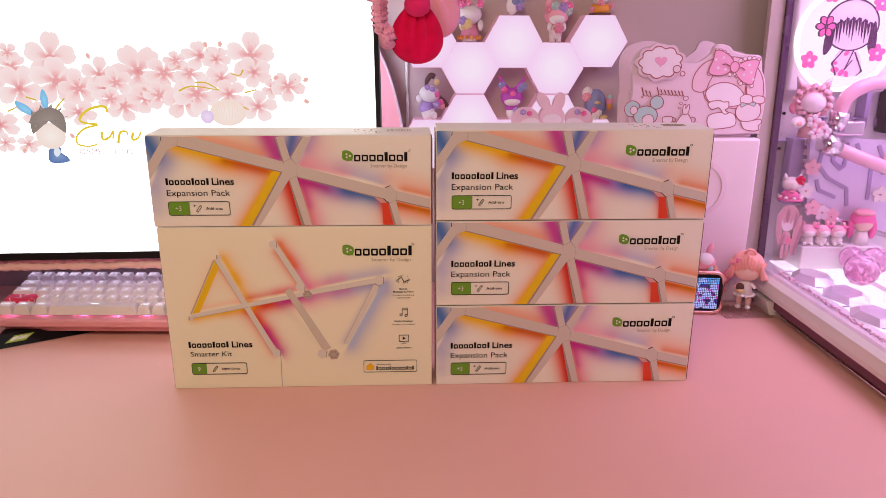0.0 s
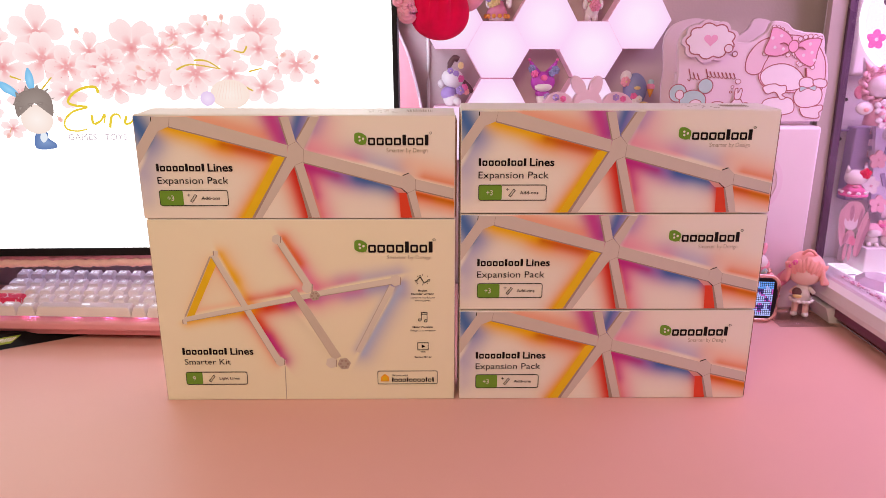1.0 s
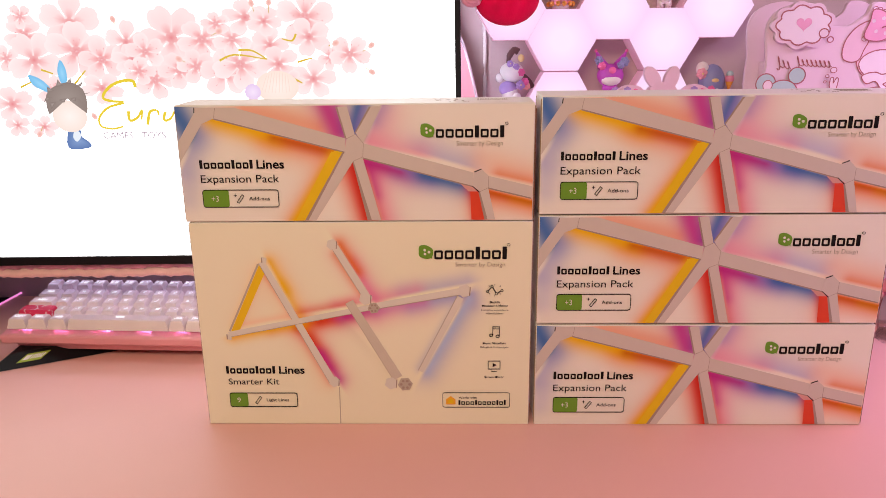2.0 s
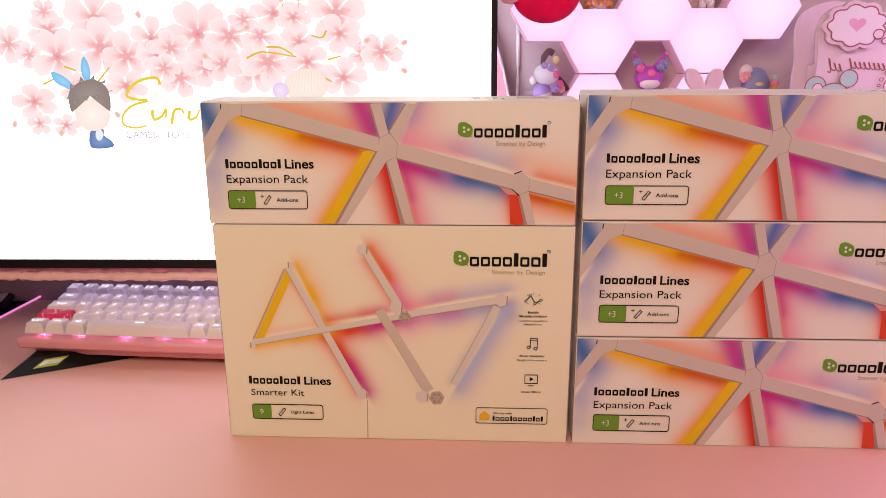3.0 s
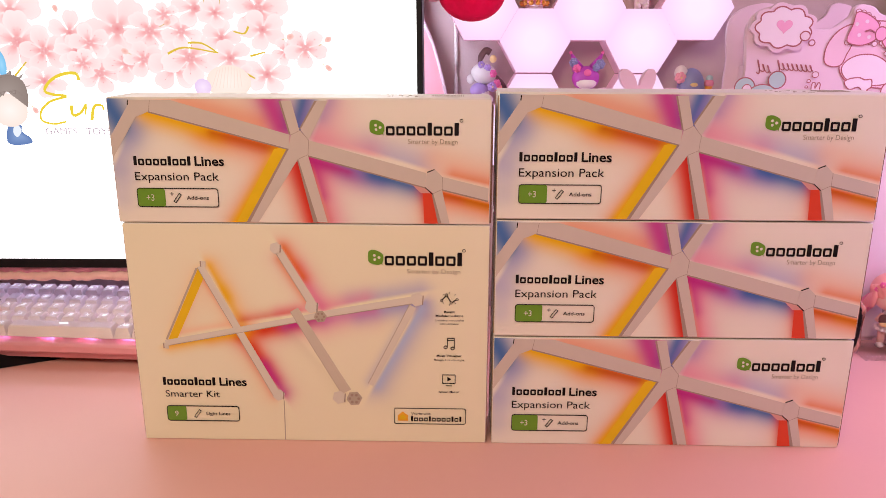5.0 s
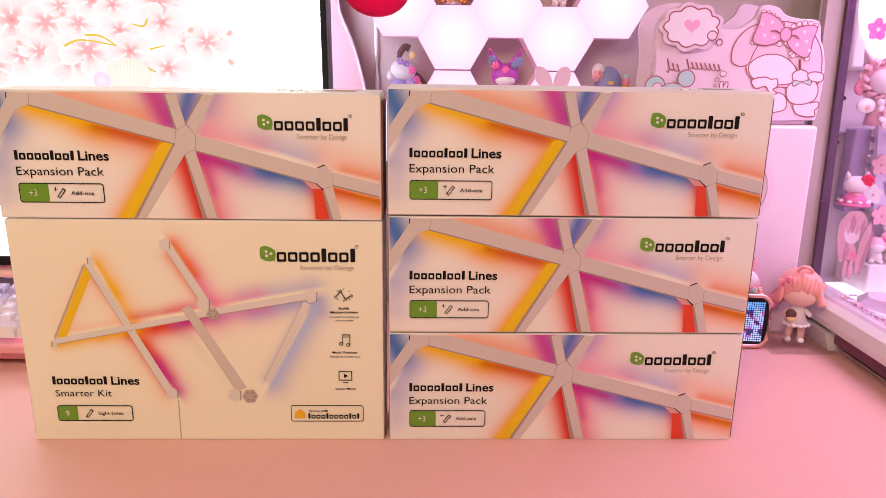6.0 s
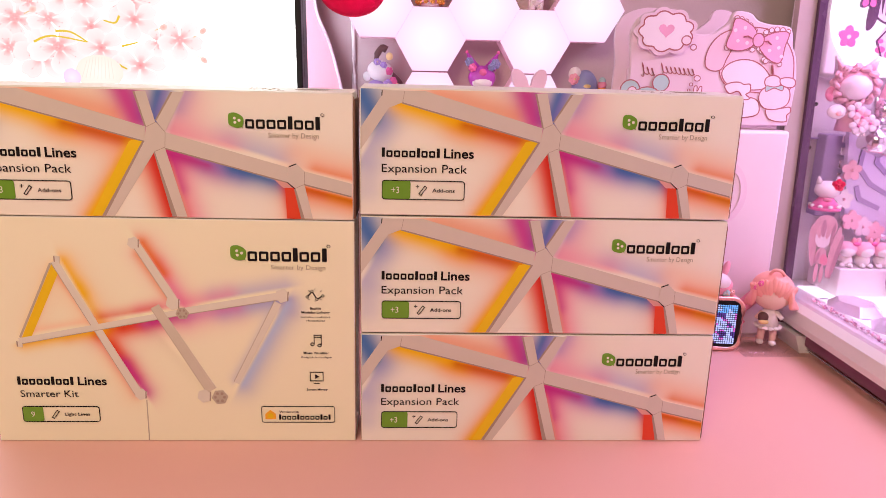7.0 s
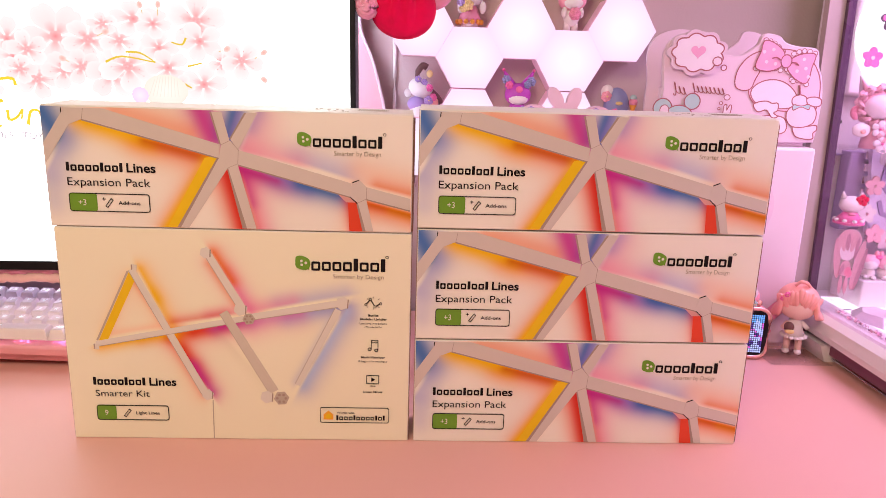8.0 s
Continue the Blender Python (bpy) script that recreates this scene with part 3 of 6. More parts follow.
def expansion_pack(at, label):
    w, h, d = 0.306, 0.1008, 0.050
    c = thing("carton", label, "product box", at, "stacked cartons")
    carton_body(c, w, h, d)
    front = part("printed_front", inked_grid("printed_front", w - 0.0012, h - 0.0012, 0.0011, lambda X, Z: glows(X * 1000, Z * 1000 + 1.4, PAPER, PACK_GLOWS), -0.0002, M["print"]), c, "glossy print of glowing light bars")
    front.location = (0.0006, 0, 0.0006)
    s = Shape()
    pack_art(s, c)
    part("printed_shading", s, c)
    leaf_mark(c, 0.2092, 0.0728, 0.0118, M["green"], M["paper"])
    word_mark(c, 0.2222, 0.0725, 0.0580, 0.0072, "oooolool", 0.0014, 0.0017)
    part("round_mark", Shape().band(ellipse(0.2822, 0.0842, 0.0013, 0.0011, 10), 0.0003, -0.0008, -0.0004, INK, True), c)
    part("slogan", lettering("Smarter by Design", 0.2398, 0.0657, 0.0395, 0.0042, -0.0008, M["ink_grey"]), c)
    word_mark(c, 0.0172, 0.0473, 0.0462, 0.0053, "loooolool", 0.0012, 0.00135)
    part("title", lettering("Lines", 0.0668, 0.0473, 0.0240, 0.0078, -0.0008, INK, 0.022), c)
    part("subtitle", lettering("Expansion Pack", 0.0172, 0.0351, 0.0685, 0.0070, -0.0008, INK), c)
    label_strip(c, 0.0176, 0.0133, 0.0664, 0.0152, 0.0228, "+3", "Add-ons", 0.0250, 0.0580, 0.0182)
    part("inner_sleeve", Shape().box(w - 0.001, 0.0020, 0.001, w + 0.0017, d - 0.003, h - 0.0045, M["sleeve"], 0.0004), c, "reddish brown inner sleeve showing at the side")
    part("lid_print", carton_top(w, h, d, 3), c)
    return c


KIT_GLOWS = (
    (60, 157, 31, 95, 6, 1, 0.5, SAL), (64, 154, 36, 97, 7, -1, 0.9, YEL), (58, 148, 42, 108, 16, 0, 0.16, SAL), (68, 160, 80, 134, 9, 1, 0.95, YEL), (78, 138, 90, 112, 9, 1, 0.8, YEL), (72, 156, 94, 110, 17, 1, 0.25, SAL),
    (66, 150, 88, 112, 5, -1, 0.7, ORA), (68, 146, 86, 112, 14, -1, 0.25, SAL), (30, 91, 92, 104, 8, -1, 1, YEL), (66, 99, 92, 105, 9, -1, 0.7, ORA), (40, 100, 88, 109, 6, 1, 0.4, SAL),
    (92, 102, 108, 70, 11, 1, 0.95, ORA), (100, 86, 116, 58, 10, 1, 0.9, RED), (110, 70, 124, 46, 10, 1, 0.9, MAG), (92, 100, 122, 48, 18, 1, 0.3, PNK), (92, 98, 120, 46, 7, -1, 0.6, RED), (92, 98, 116, 46, 14, -1, 0.25, SAL),
    (92, 102, 124, 110, 11, -1, 1, ORA), (112, 106, 140, 113, 10, -1, 0.9, RED), (132, 110, 160, 117, 10, -1, 0.95, MAG), (96, 100, 158, 112, 18, -1, 0.3, PNK), (96, 112, 140, 120, 8, 1, 0.6, RED), (128, 118, 155, 123, 9, 1, 0.6, PNK),
    (132, 176, 146, 152, 9, 1, 0.95, ORA), (142, 158, 160, 126, 10, 1, 0.95, PNK), (134, 172, 162, 126, 18, 1, 0.28, PNK), (130, 168, 152, 132, 6, -1, 0.65, ORA), (130, 168, 152, 132, 13, -1, 0.22, PNK),
    (164, 124, 200, 132, 11, 1, 0.6, PNK), (190, 130, 246, 140, 12, 1, 0.55, PERI), (166, 117, 205, 125, 9, -1, 0.85, (0.70, 0.22, 0.55)), (166, 114, 205, 121, 16, -1, 0.35, PNK), (196, 123, 242, 131, 12, -1, 0.85, PERI),
    (246, 126, 208, 56, 8, 1, 0.9, (0.46, 0.58, 0.86)), (244, 122, 208, 56, 17, 1, 0.55, PERI), (240, 124, 204, 58, 7, -1, 0.4, PERI), (250, 130, 252, 120, 9, 0, 0.25, VIO), (130, 112, 184, 44, 9, -1, 0.12, (0.5, 0.4, 0.3)),
)


def smarter_kit(at):
    w, h, d = 0.3050, 0.1984, 0.050
    c = thing("carton", "large cream product box with a zigzag of printed light bars", "product box", at, "stacked cartons")
    carton_body(c, w, h, d)
    front = part("printed_front", inked_grid("printed_front", w - 0.0012, h - 0.0012, 0.0014, lambda X, Z: glows(X * 1000, Z * 1000, (0.935, 0.895, 0.70), KIT_GLOWS, 0.88), -0.0002, M["print"]), c, "cream print with soft coloured glows")
    front.location = (0.0006, 0, 0.0006)
    s = Shape()
    L, D, G = M["line_pale"], M["line_dark"], M["line_grey"]
    quad(s, [(60, 159), (65, 152.5), (37, 96), (28.8, 94.6)], M["yellow"])
    bar(s, 59.2, 160, 27.8, 95.6, 1.7, G, 0.0001)
    # ends of each bar, its two widths, its side strip and how far it lies over the rest
    for ax, az, bx, bz, wa, wb, m, side, lift in ((62.5, 162, 120.8, 45, 5.6, 6.6, L, -1, 0.0002), (26.8, 92.4, 160, 118.8, 5.0, 5.0, L, -1, 0.00025), (129.4, 176, 155.4, 130, 6.2, 6.6, L, -1, 0.0002), (164, 120, 242, 134.0, 5.6, 6.2, L, -1, 0.00025), (241.2, 128, 203.8, 55.2, 6.2, 4.8, L, -1, 0.0003), (140, 124, 182.4, 48.4, 7.4, 9.0, M["line_shade"], -1, 0.0004)):
        d = math.hypot(bx - ax, bz - az)
        nx, nz = -(bz - az) / d, (bx - ax) / d
        b = Shape()
        quad(b, [(ax + nx * wa / 2, az + nz * wa / 2), (ax - nx * wa / 2, az - nz * wa / 2), (bx - nx * wb / 2, bz - nz * wb / 2), (bx + nx * wb / 2, bz + nz * wb / 2)], m, lift)
        part("printed_light_bar", b, c)
        bar(s, ax + side * nx * wa * 0.53, az + side * nz * wa * 0.53, bx + side * nx * wb * 0.53, bz + side * nz * wb * 0.53, 0.55, G, lift)
    for x, z, r in ((127, 178, 5.2), (155, 127, 6.2), (244.8, 134.2, 6.4), (122.6, 44.4, 5.4), (176, 43, 6.4)):
        hub(s, x, z, r, L, 0.0005)
        bar(s, x + r * 0.8, z + r * 0.55, x + r * 0.7, z - r * 0.7, 0.9, D, 0.0006)
    for x, z, r in ((162, 118, 5.6), (189, 42, 7.0)):
        hub(s, x, z, r, G, 0.00045, 0.1)
        for i in range(6):
            hub(s, x + r * 0.55 * math.cos(i * 1.047), z + r * 0.55 * math.sin(i * 1.047), r * 0.2, D, 0.0006)
    for x, z in ((64.6, 163.4), (26.6, 89.6)):
        quad(s, [(x - 2, z + 3), (x + 2.6, z + 2.4), (x + 2.2, z - 2.6), (x - 2, z - 2)], L, 0.0004)
        bar(s, x - 1.6, z + 2.8, x - 1.6, z - 2, 1.0, D, 0.0005)
    bar(s, 126.8, 39, 126.2, 1, 0.8, G, 0.0002)
    part("printed_shading", s, c)
    s = Shape()
    leaf_mark(c, 0.2040, 0.1644, 0.0128, M["green"], M["paper"])
    word_mark(c, 0.2178, 0.1640, 0.0645, 0.0082, "oooolool", 0.0015, 0.0019)
    s.band(ellipse(0.2838, 0.1772, 0.0014, 0.0012, 10), 0.0003, -0.0008, -0.0004, INK, True)
    part("round_mark", s, c)
    part("slogan", lettering("Smarter by Design", 0.2365, 0.1572, 0.0445, 0.0040, -0.0008, M["ink_grey"]), c)
    word_mark(c, 0.0210, 0.0530, 0.0460, 0.0053, "loooolool", 0.0012, 0.00135)
    part("title", lettering("Lines", 0.0708, 0.0530, 0.0240, 0.0078, -0.0008, INK, 0.022), c)
    part("subtitle", lettering("Smarter Kit", 0.0222, 0.0418, 0.048, 0.0064, -0.0008, INK), c)
    label_strip(c, 0.0222, 0.0187, 0.0640, 0.0142, 0.0170, "9", "Light Lines", 0.0290, 0.0570, 0.0212)
    s = Shape()
    for i, (x, z) in enumerate(((0.2655, 0.1335), (0.2695, 0.1385), (0.2735, 0.1315), (0.2785, 0.1345))):
        s.band(ellipse(x, z, 0.0011, 0.0011, 8), 0.0004, -0.0008, -0.0004, INK, True)
    s.band([(0.2662, 0.1343), (0.2690, 0.1377)], 0.0009, -0.0008, -0.0004, INK).band([(0.2700, 0.1377), (0.2730, 0.1325)], 0.0009, -0.0008, -0.0004, INK).band([(0.2745, 0.1320), (0.2776, 0.1341)], 0.0009, -0.0008, -0.0004, INK)
    for a in range(8):
        if a not in (0, 4):
            x, z = 0.2720 + 0.0062 * math.cos(a * 0.785), 0.1350 + 0.0046 * math.sin(a * 0.785)
            s.band([(x, z), (x + 0.0016 * math.cos(a * 0.785), z + 0.0013 * math.sin(a * 0.785))], 0.0004, -0.0008, -0.0004, INK)
    part("backlight_sign", s, c)
    s = Shape()
    s.band([(0.2705, 0.0915), (0.2705, 0.0995), (0.2765, 0.0995), (0.2765, 0.0905)], 0.0006, -0.0008, -0.0004, INK).band([(0.2705, 0.0975), (0.2765, 0.0975)], 0.0005, -0.0008, -0.0004, INK)
    s.band(ellipse(0.2690, 0.0912, 0.0015, 0.0013, 8), 0.0006, -0.0008, -0.0004, INK, True).band(ellipse(0.2750, 0.0902, 0.0015, 0.0013, 8), 0.0006, -0.0008, -0.0004, INK, True)
    part("music_sign", s, c)
    s = Shape()
    s.band([(0.2665, 0.0575), (0.2665, 0.0655), (0.2775, 0.0655), (0.2775, 0.0575)], 0.0006, -0.0008, -0.0004, INK, True).band([(0.2695, 0.0552), (0.2745, 0.0552)], 0.0006, -0.0008, -0.0004, INK)
    s.prism([(0.2707, 0.0595), (0.2707, 0.0635), (0.2742, 0.0615)], -0.0008, -0.0004, INK)
    part("screen_sign", s, c)
    for words, z, ww, hh, th in (("Backlit", 0.1225, 0.0092, 0.0020, 0.02), ("Modular Lighting", 0.1190, 0.0235, 0.0020, 0.02), ("Lumi\u00e8re modulaire", 0.1150, 0.0245, 0.0018, 0.0), ("r\u00e9tro\u00e9clair\u00e9e", 0.1118, 0.0155, 0.0018, 0.0), ("Music Visualizer", 0.0825, 0.0215, 0.0020, 0.02), ("R\u00e9agit \u00e0 la musique", 0.0787, 0.0260, 0.0018, 0.0), ("Screen Mirror", 0.0485, 0.0180, 0.0020, 0.02)):
        part("feature_words", lettering(words, 0.2722 - ww / 2, z, ww, hh, -0.0008, INK, th), c)
    s = Shape()
    s.band(rrect(0.2240, 0.0182, 0.2870, 0.0332, 0.0018), 0.0005, -0.0008, -0.0004, INK, True)
    s.prism([(0.2270, 0.0212), (0.2270, 0.0262), (0.2315, 0.0300), (0.2360, 0.0262), (0.2360, 0.0212)], -0.0008, -0.0004, M["orange"])
    s.prism([(0.2290, 0.0225), (0.2290, 0.0255), (0.2315, 0.0275), (0.2340, 0.0255), (0.2340, 0.0225)], -0.0010, -0.0004, M["yellow"])
    word_mark(c, 0.2388, 0.0208, 0.0445, 0.0034, "loooloooolol", 0.0009, 0.0008)
    part("partner_badge", s, c, "outlined badge with an orange house")
    part("badge_words", lettering("Works with", 0.2390, 0.0272, 0.0170, 0.0022, -0.0008, INK, 0.012), c)
    part("lid_print", carton_top(w, h, d, 5), c)
    return c


pack = expansion_pack((0.0012, 0.0, 0.0), "cream product box printed with glowing light bars, on the desk")
for m in (pose(0.0012, 0.0, 0.1022), pose(0.0010, -0.0004, 0.2044), pose(-0.3106, 0.0, 0.1992)):
    box = tagged(copy_thing(pack, m), "cream product box printed with glowing light bars, stacked on another")
    if m.translation.z > 0.15:
        # the topmost lids spring up a little at the back
        s = Shape()
        a = [s.bm.verts.new(p) for p in ((0.0006, 0.0008, 0.1008), (0.3054, 0.0008, 0.1008), (0.3054, 0.050, 0.1008), (0.0006, 0.050, 0.1008))]
        b = [s.bm.verts.new(p) for p in ((0.0006, 0.0008, 0.1013), (0.3054, 0.0008, 0.1013), (0.3054, 0.050, 0.1030), (0.0006, 0.050, 0.1030))]
        fs = [s.bm.faces.new(f) for f in (a[::-1], b)] + [s.bm.faces.new((a[q], a[(q + 1) % 4], b[(q + 1) % 4], b[q])) for q in range(4)]
        s._mark(fs, M["paper"], False)
        part("lid_flap", s, box, "lid lifting slightly at the back")
        for child in box.children:
            if child.name.startswith("lid_print"):
                child.matrix_basis = pose(0, 0, 0.1014, 1.95, 0, 0) @ pose(0, 0, -0.1008)
smarter_kit((-0.3090, 0.0, 0.0))


# ---- monitor ----
def world_part(name, shape, parent, label=""):
    """A part whose mesh is built in room coordinates."""
    ob = part(name, shape, parent, label)
    ob.matrix_parent_inverse = parent.matrix_basis.inverted()
    return ob


class Ink:
    """A flat picture of coloured patches, laid over one another by a hair."""

    def __init__(self, y):
        self.v, self.f, self.c, self.y = [], [], [], y

    def fan(self, pts, edge, mid=None, centre=None):
        self.y -= 0.000012
        n = len(pts)
        cx, cz = centre or (sum(p[0] for p in pts) / n, sum(p[1] for p in pts) / n)
        i = len(self.v)
        self.v += [(cx, self.y, cz)] + [(x, self.y, z) for x, z in pts]
        self.c += [(*(mid or edge), 1)] + [(*edge, 1)] * n
        self.f += [(i, i + 1 + k, i + 1 + (k + 1) % n) for k in range(n)]

    def line(self, pts, w0, w1, colour):
        n = len(pts)
        for k in range(n - 1):
            (ax, az), (bx, bz) = pts[k], pts[k + 1]
            d = math.hypot(bx - ax, bz - az) or 1
            nx, nz = -(bz - az) / d / 2, (bx - ax) / d / 2
            wa, wb = w0 + (w1 - w0) * k / n, w0 + (w1 - w0) * (k + 1) / n
            ex, ez = (bx - ax) * 0.08, (bz - az) * 0.08
            self.fan([(ax - ex + nx * wa, az - ez + nz * wa), (ax - ex - nx * wa, az - ez - nz * wa), (bx + ex - nx * wb, bz + ez - nz * wb), (bx + ex + nx * wb, bz + ez + nz * wb)], colour)

    def mesh(self, name, m):
        me = bpy.data.meshes.new(name)
        me.from_pydata(self.v, [], self.f)
        me.color_attributes.new("ink", "FLOAT_COLOR", "POINT").data.foreach_set("color", np.array(self.c, dtype=float).ravel())
        me.materials.append(m)
        return me


def on_screen(a, b):
    return -0.5685 + 0.0003946 * a - 0.0000647 * b + 5.65e-8 * a * b, 0.398 - 0.00000268 * a - 0.0003945 * b + 1.14e-8 * a * b


def blossom(k, a, b, r, rng, deep=0.5):
    cx, cz = on_screen(a, b)
    r *= 0.00043
    turn, squash = rng.random() * 6.3, 0.7 + rng.random() * 0.3
    for p in range(5):
        t = turn + p * 1.2566 + rng.uniform(-0.12, 0.12)
        pts = []
        for q in range(13):
            u = (q - 6) / 6
            ang = t + u * 0.70
            rad = r * (1.0 - 0.30 * u * u - 0.09 * math.exp(-(u / 0.16) ** 2)) * (0.3 + 0.7 * math.cos(u * 1.2) ** 0.5 if abs(u) < 0.99 else 0.25)
            pts.append((cx + rad * math.cos(ang), cz + squash * rad * math.sin(ang)))
        pale = rng.uniform(0, 0.07)
        base = (cx + 0.10 * r * math.cos(t), cz + 0.10 * r * math.sin(t))
        k.fan(pts, (0.99, 0.84 - pale, 0.84 - pale), (0.95, 0.66 - 0.08 * deep, 0.665 - 0.08 * deep), base)
        inner = [(base[0] + (a - base[0]) * 0.42 * (1.3 if n == 6 else 1), base[1] + (b - base[1]) * 0.42) for n, (a, b) in enumerate(pts)]
        k.fan(inner, (0.965, 0.72 - 0.08 * deep, 0.725 - 0.08 * deep), (0.86, 0.38 - 0.12 * deep, 0.39 - 0.12 * deep), base)
    k.fan(ellipse(cx, cz, r * 0.17, r * 0.15, 10), (0.88, 0.46, 0.47), (0.80, 0.26, 0.28))
    for p in range(9 if deep > 0.45 else 0):
        t = turn + p * 0.7 + rng.uniform(-0.2, 0.2)
        q = r * rng.uniform(0.35, 0.6)
        e = (cx + q * math.cos(t), cz + squash * q * math.sin(t))
        k.line([(cx, cz), e], 0.00028, 0.00016, (0.90, 0.50, 0.52))
        k.fan(ellipse(*e, 0.00045, 0.00045, 6), (0.78, 0.30, 0.32))


def bud(k, a, b, dx, dz):
    x, z = on_screen(a, b)
    k.line([(x, z), (x + dx * 0.6, z + dz * 0.6), (x + dx, z + dz)], 0.0007, 0.0004, (0.65, 0.42, 0.12))
    k.fan(ellipse(x, z, 0.0028, 0.0038, 10, math.atan2(dz, dx) + 1.57), (0.95, 0.62, 0.58), (0.85, 0.40, 0.35))


monitor = thing("monitor", "large black-rimmed monitor showing pink blossoms on white, switched on", "monitor", (-0.425, 0.18, 0.0))
monitor.rotation_euler = (0, radians(-0.4), 0)
X0, X1, Z0, Z1 = -0.355, 0.3610, 0.1130, 0.525
s = Shape().box(X0, -0.010, Z0, X1, 0.016, Z1, M["black"], 0.002)
part("housing", s, monitor, "black housing")
for a in ((X0, Z0, X1, Z0 + 0.010), (X0, Z1 - 0.006, X1, Z1), (X0, Z0 + 0.010, X0 + 0.006, Z1 - 0.006), (X1 - 0.006, Z0 + 0.010, X1, Z1 - 0.006)):
    part("bezel", Shape().box(a[0], -0.0225, a[1], a[2], -0.0095, a[3], M["black"], 0.001), monitor)
part("screen", Shape().box(X0 + 0.006, -0.0205, Z0 + 0.010, X1 - 0.006, -0.0098, Z1 - 0.006, glow("screen_white", (1.0, 0.985, 0.99), 2.4)), monitor, "bright white lit screen")
part("wall_arm", Shape().box(-0.03, 0.016, 0.32, 0.03, 0.20, 0.36, M["black"], 0.004).box(-0.05, 0.19, 0.27, 0.05, 0.204, 0.41, M["black"], 0.003), monitor, "black wall arm")

rng = random.Random(11)
k = Ink(0.1565)
for a, b, r in ((25, 118, 50), (80, 145, 38), (130, 85, 58), (95, 265, 62), (155, 150, 74), (250, 55, 78), (268, 128, 84), (335, 150, 62), (335, 225, 58), (210, 230, 52), (400, 105, 54), (415, 150, 56), (475, 205, 58), (520, 95, 86), (600, 100, 68), (540, 180, 58), (585, 170, 52), (660, 190, 66), (700, 165, 74), (680, 100, 52), (715, 45, 62), (778, 115, 50), (800, 165, 58), (870, 45, 74), (880, 95, 58), (890, 205, 60), (935, 148, 34), (985, 140, 54), (455, 130, 52), (765, 55, 46), (640, 60, 40), (130, 40, 34), (830, 210, 40), (440, 180, 44), (120, 320, 34), (190, 325, 38)):
    blossom(k, a, b, r, rng, rng.random())
GOLD = (0.72, 0.50, 0.06)
for a in (((130, 220), (160, 205)), ((185, 175), (215, 185)), ((270, 215), (300, 178)), ((650, 155), (690, 140), (770, 152)), ((700, 128), (735, 130), (772, 152)), ((848, 88), (838, 105), (812, 100)), ((852, 160), (888, 150)), ((835, 200), (862, 215))):
    k.line(smooth_line([on_screen(*p) for p in a], 4), 0.0022, 0.0010, GOLD)
for a, b, dx, dz in ((375, 48, 0.004, -0.010), (735, 10, 0.002, -0.008), (780, 8, -0.001, -0.010), (650, 80, -0.008, -0.004), (950, 112, -0.008, -0.003), (1042, 118, -0.009, -0.006), (1042, 188, -0.009, 0.006), (57, 322, 0.003, 0.010), (178, 345, 0.005, 0.009), (322, 298, -0.006, 0.008), (545, 150, 0.006, -0.003)):
    bud(k, a, b, dx, dz)
# plain shapes of the screen's emblem: a dark rounded cap with two blue leaves over a pale disc, a blue patch under it
for pts in ([(205, 235), (165, 215), (152, 188), (185, 200), (210, 225)], [(238, 210), (228, 180), (235, 150), (250, 175), (252, 208)]):
    k.fan([on_screen(*p) for p in smooth_line(pts, 4, True)], (0.20, 0.52, 0.82), (0.34, 0.66, 0.92))
k.fan([on_screen(*p) for p in smooth_line([(255, 335), (250, 375), (268, 387), (310, 382), (308, 368), (288, 352), (285, 335)], 4, True)], (0.12, 0.20, 0.44), (0.25, 0.36, 0.62))
k.fan([on_screen(*p) for p in smooth_line([(268, 340), (280, 338), (286, 352), (276, 366), (266, 356)], 4, True)], (0.80, 0.84, 0.92))
k.fan(ellipse(*on_screen(258, 298), 0.0185, 0.0165, 26), (0.93, 0.76, 0.69), (0.98, 0.88, 0.84))
k.fan([on_screen(*p) for p in smooth_line([(206, 292), (197, 262), (200, 235), (225, 215), (262, 208), (292, 225), (304, 258), (303, 290), (294, 262), (272, 246), (244, 250), (222, 262)], 4, True)], (0.28, 0.215, 0.195), (0.36, 0.29, 0.265))
for a, b, da, db in ((205, 245, -14, 14), (210, 230, -10, -12), (232, 216, -4, -16), (256, 210, 6, -14), (280, 218, 14, -12), (296, 238, 16, -4), (214, 258, -3, 20), (240, 250, 4, 12), (266, 248, 8, 10)):
    k.fan([on_screen(a - 9, b + 3), on_screen(a + da, b + db), on_screen(a + 9, b)], (0.24, 0.18, 0.165), (0.40, 0.325, 0.30))
k.fan(ellipse(*on_screen(798, 225), 0.0225, 0.0165, 24), (0.95, 0.76, 0.68), (0.97, 0.84, 0.78))
for q in range(9):
    k.line([on_screen(770 + q * 7, 190 + 0.5 * (q - 4) ** 2), on_screen(758 + q * 9, 236)], 0.0006, 0.0003, (0.91, 0.70, 0.62))
k.fan(ellipse(*on_screen(735, 238), 0.0085, 0.0085, 12), (0.80, 0.60, 0.86), (0.92, 0.76, 0.94))
YG = (0.80, 0.60, 0.05)
for pts in ([(430, 222), (424, 206), (395, 206), (362, 222), (346, 248), (368, 258), (400, 262), (360, 275), (337, 300), (340, 324), (370, 332), (398, 326)], [(412, 285), (416, 310), (436, 302), (448, 282), (446, 308)], [(462, 322), (468, 288), (486, 284), (492, 296)], [(508, 288), (505, 310), (522, 306), (532, 286)]):
    k.line(smooth_line([on_screen(*p) for p in pts], 6), 0.0034, 0.0018, YG)
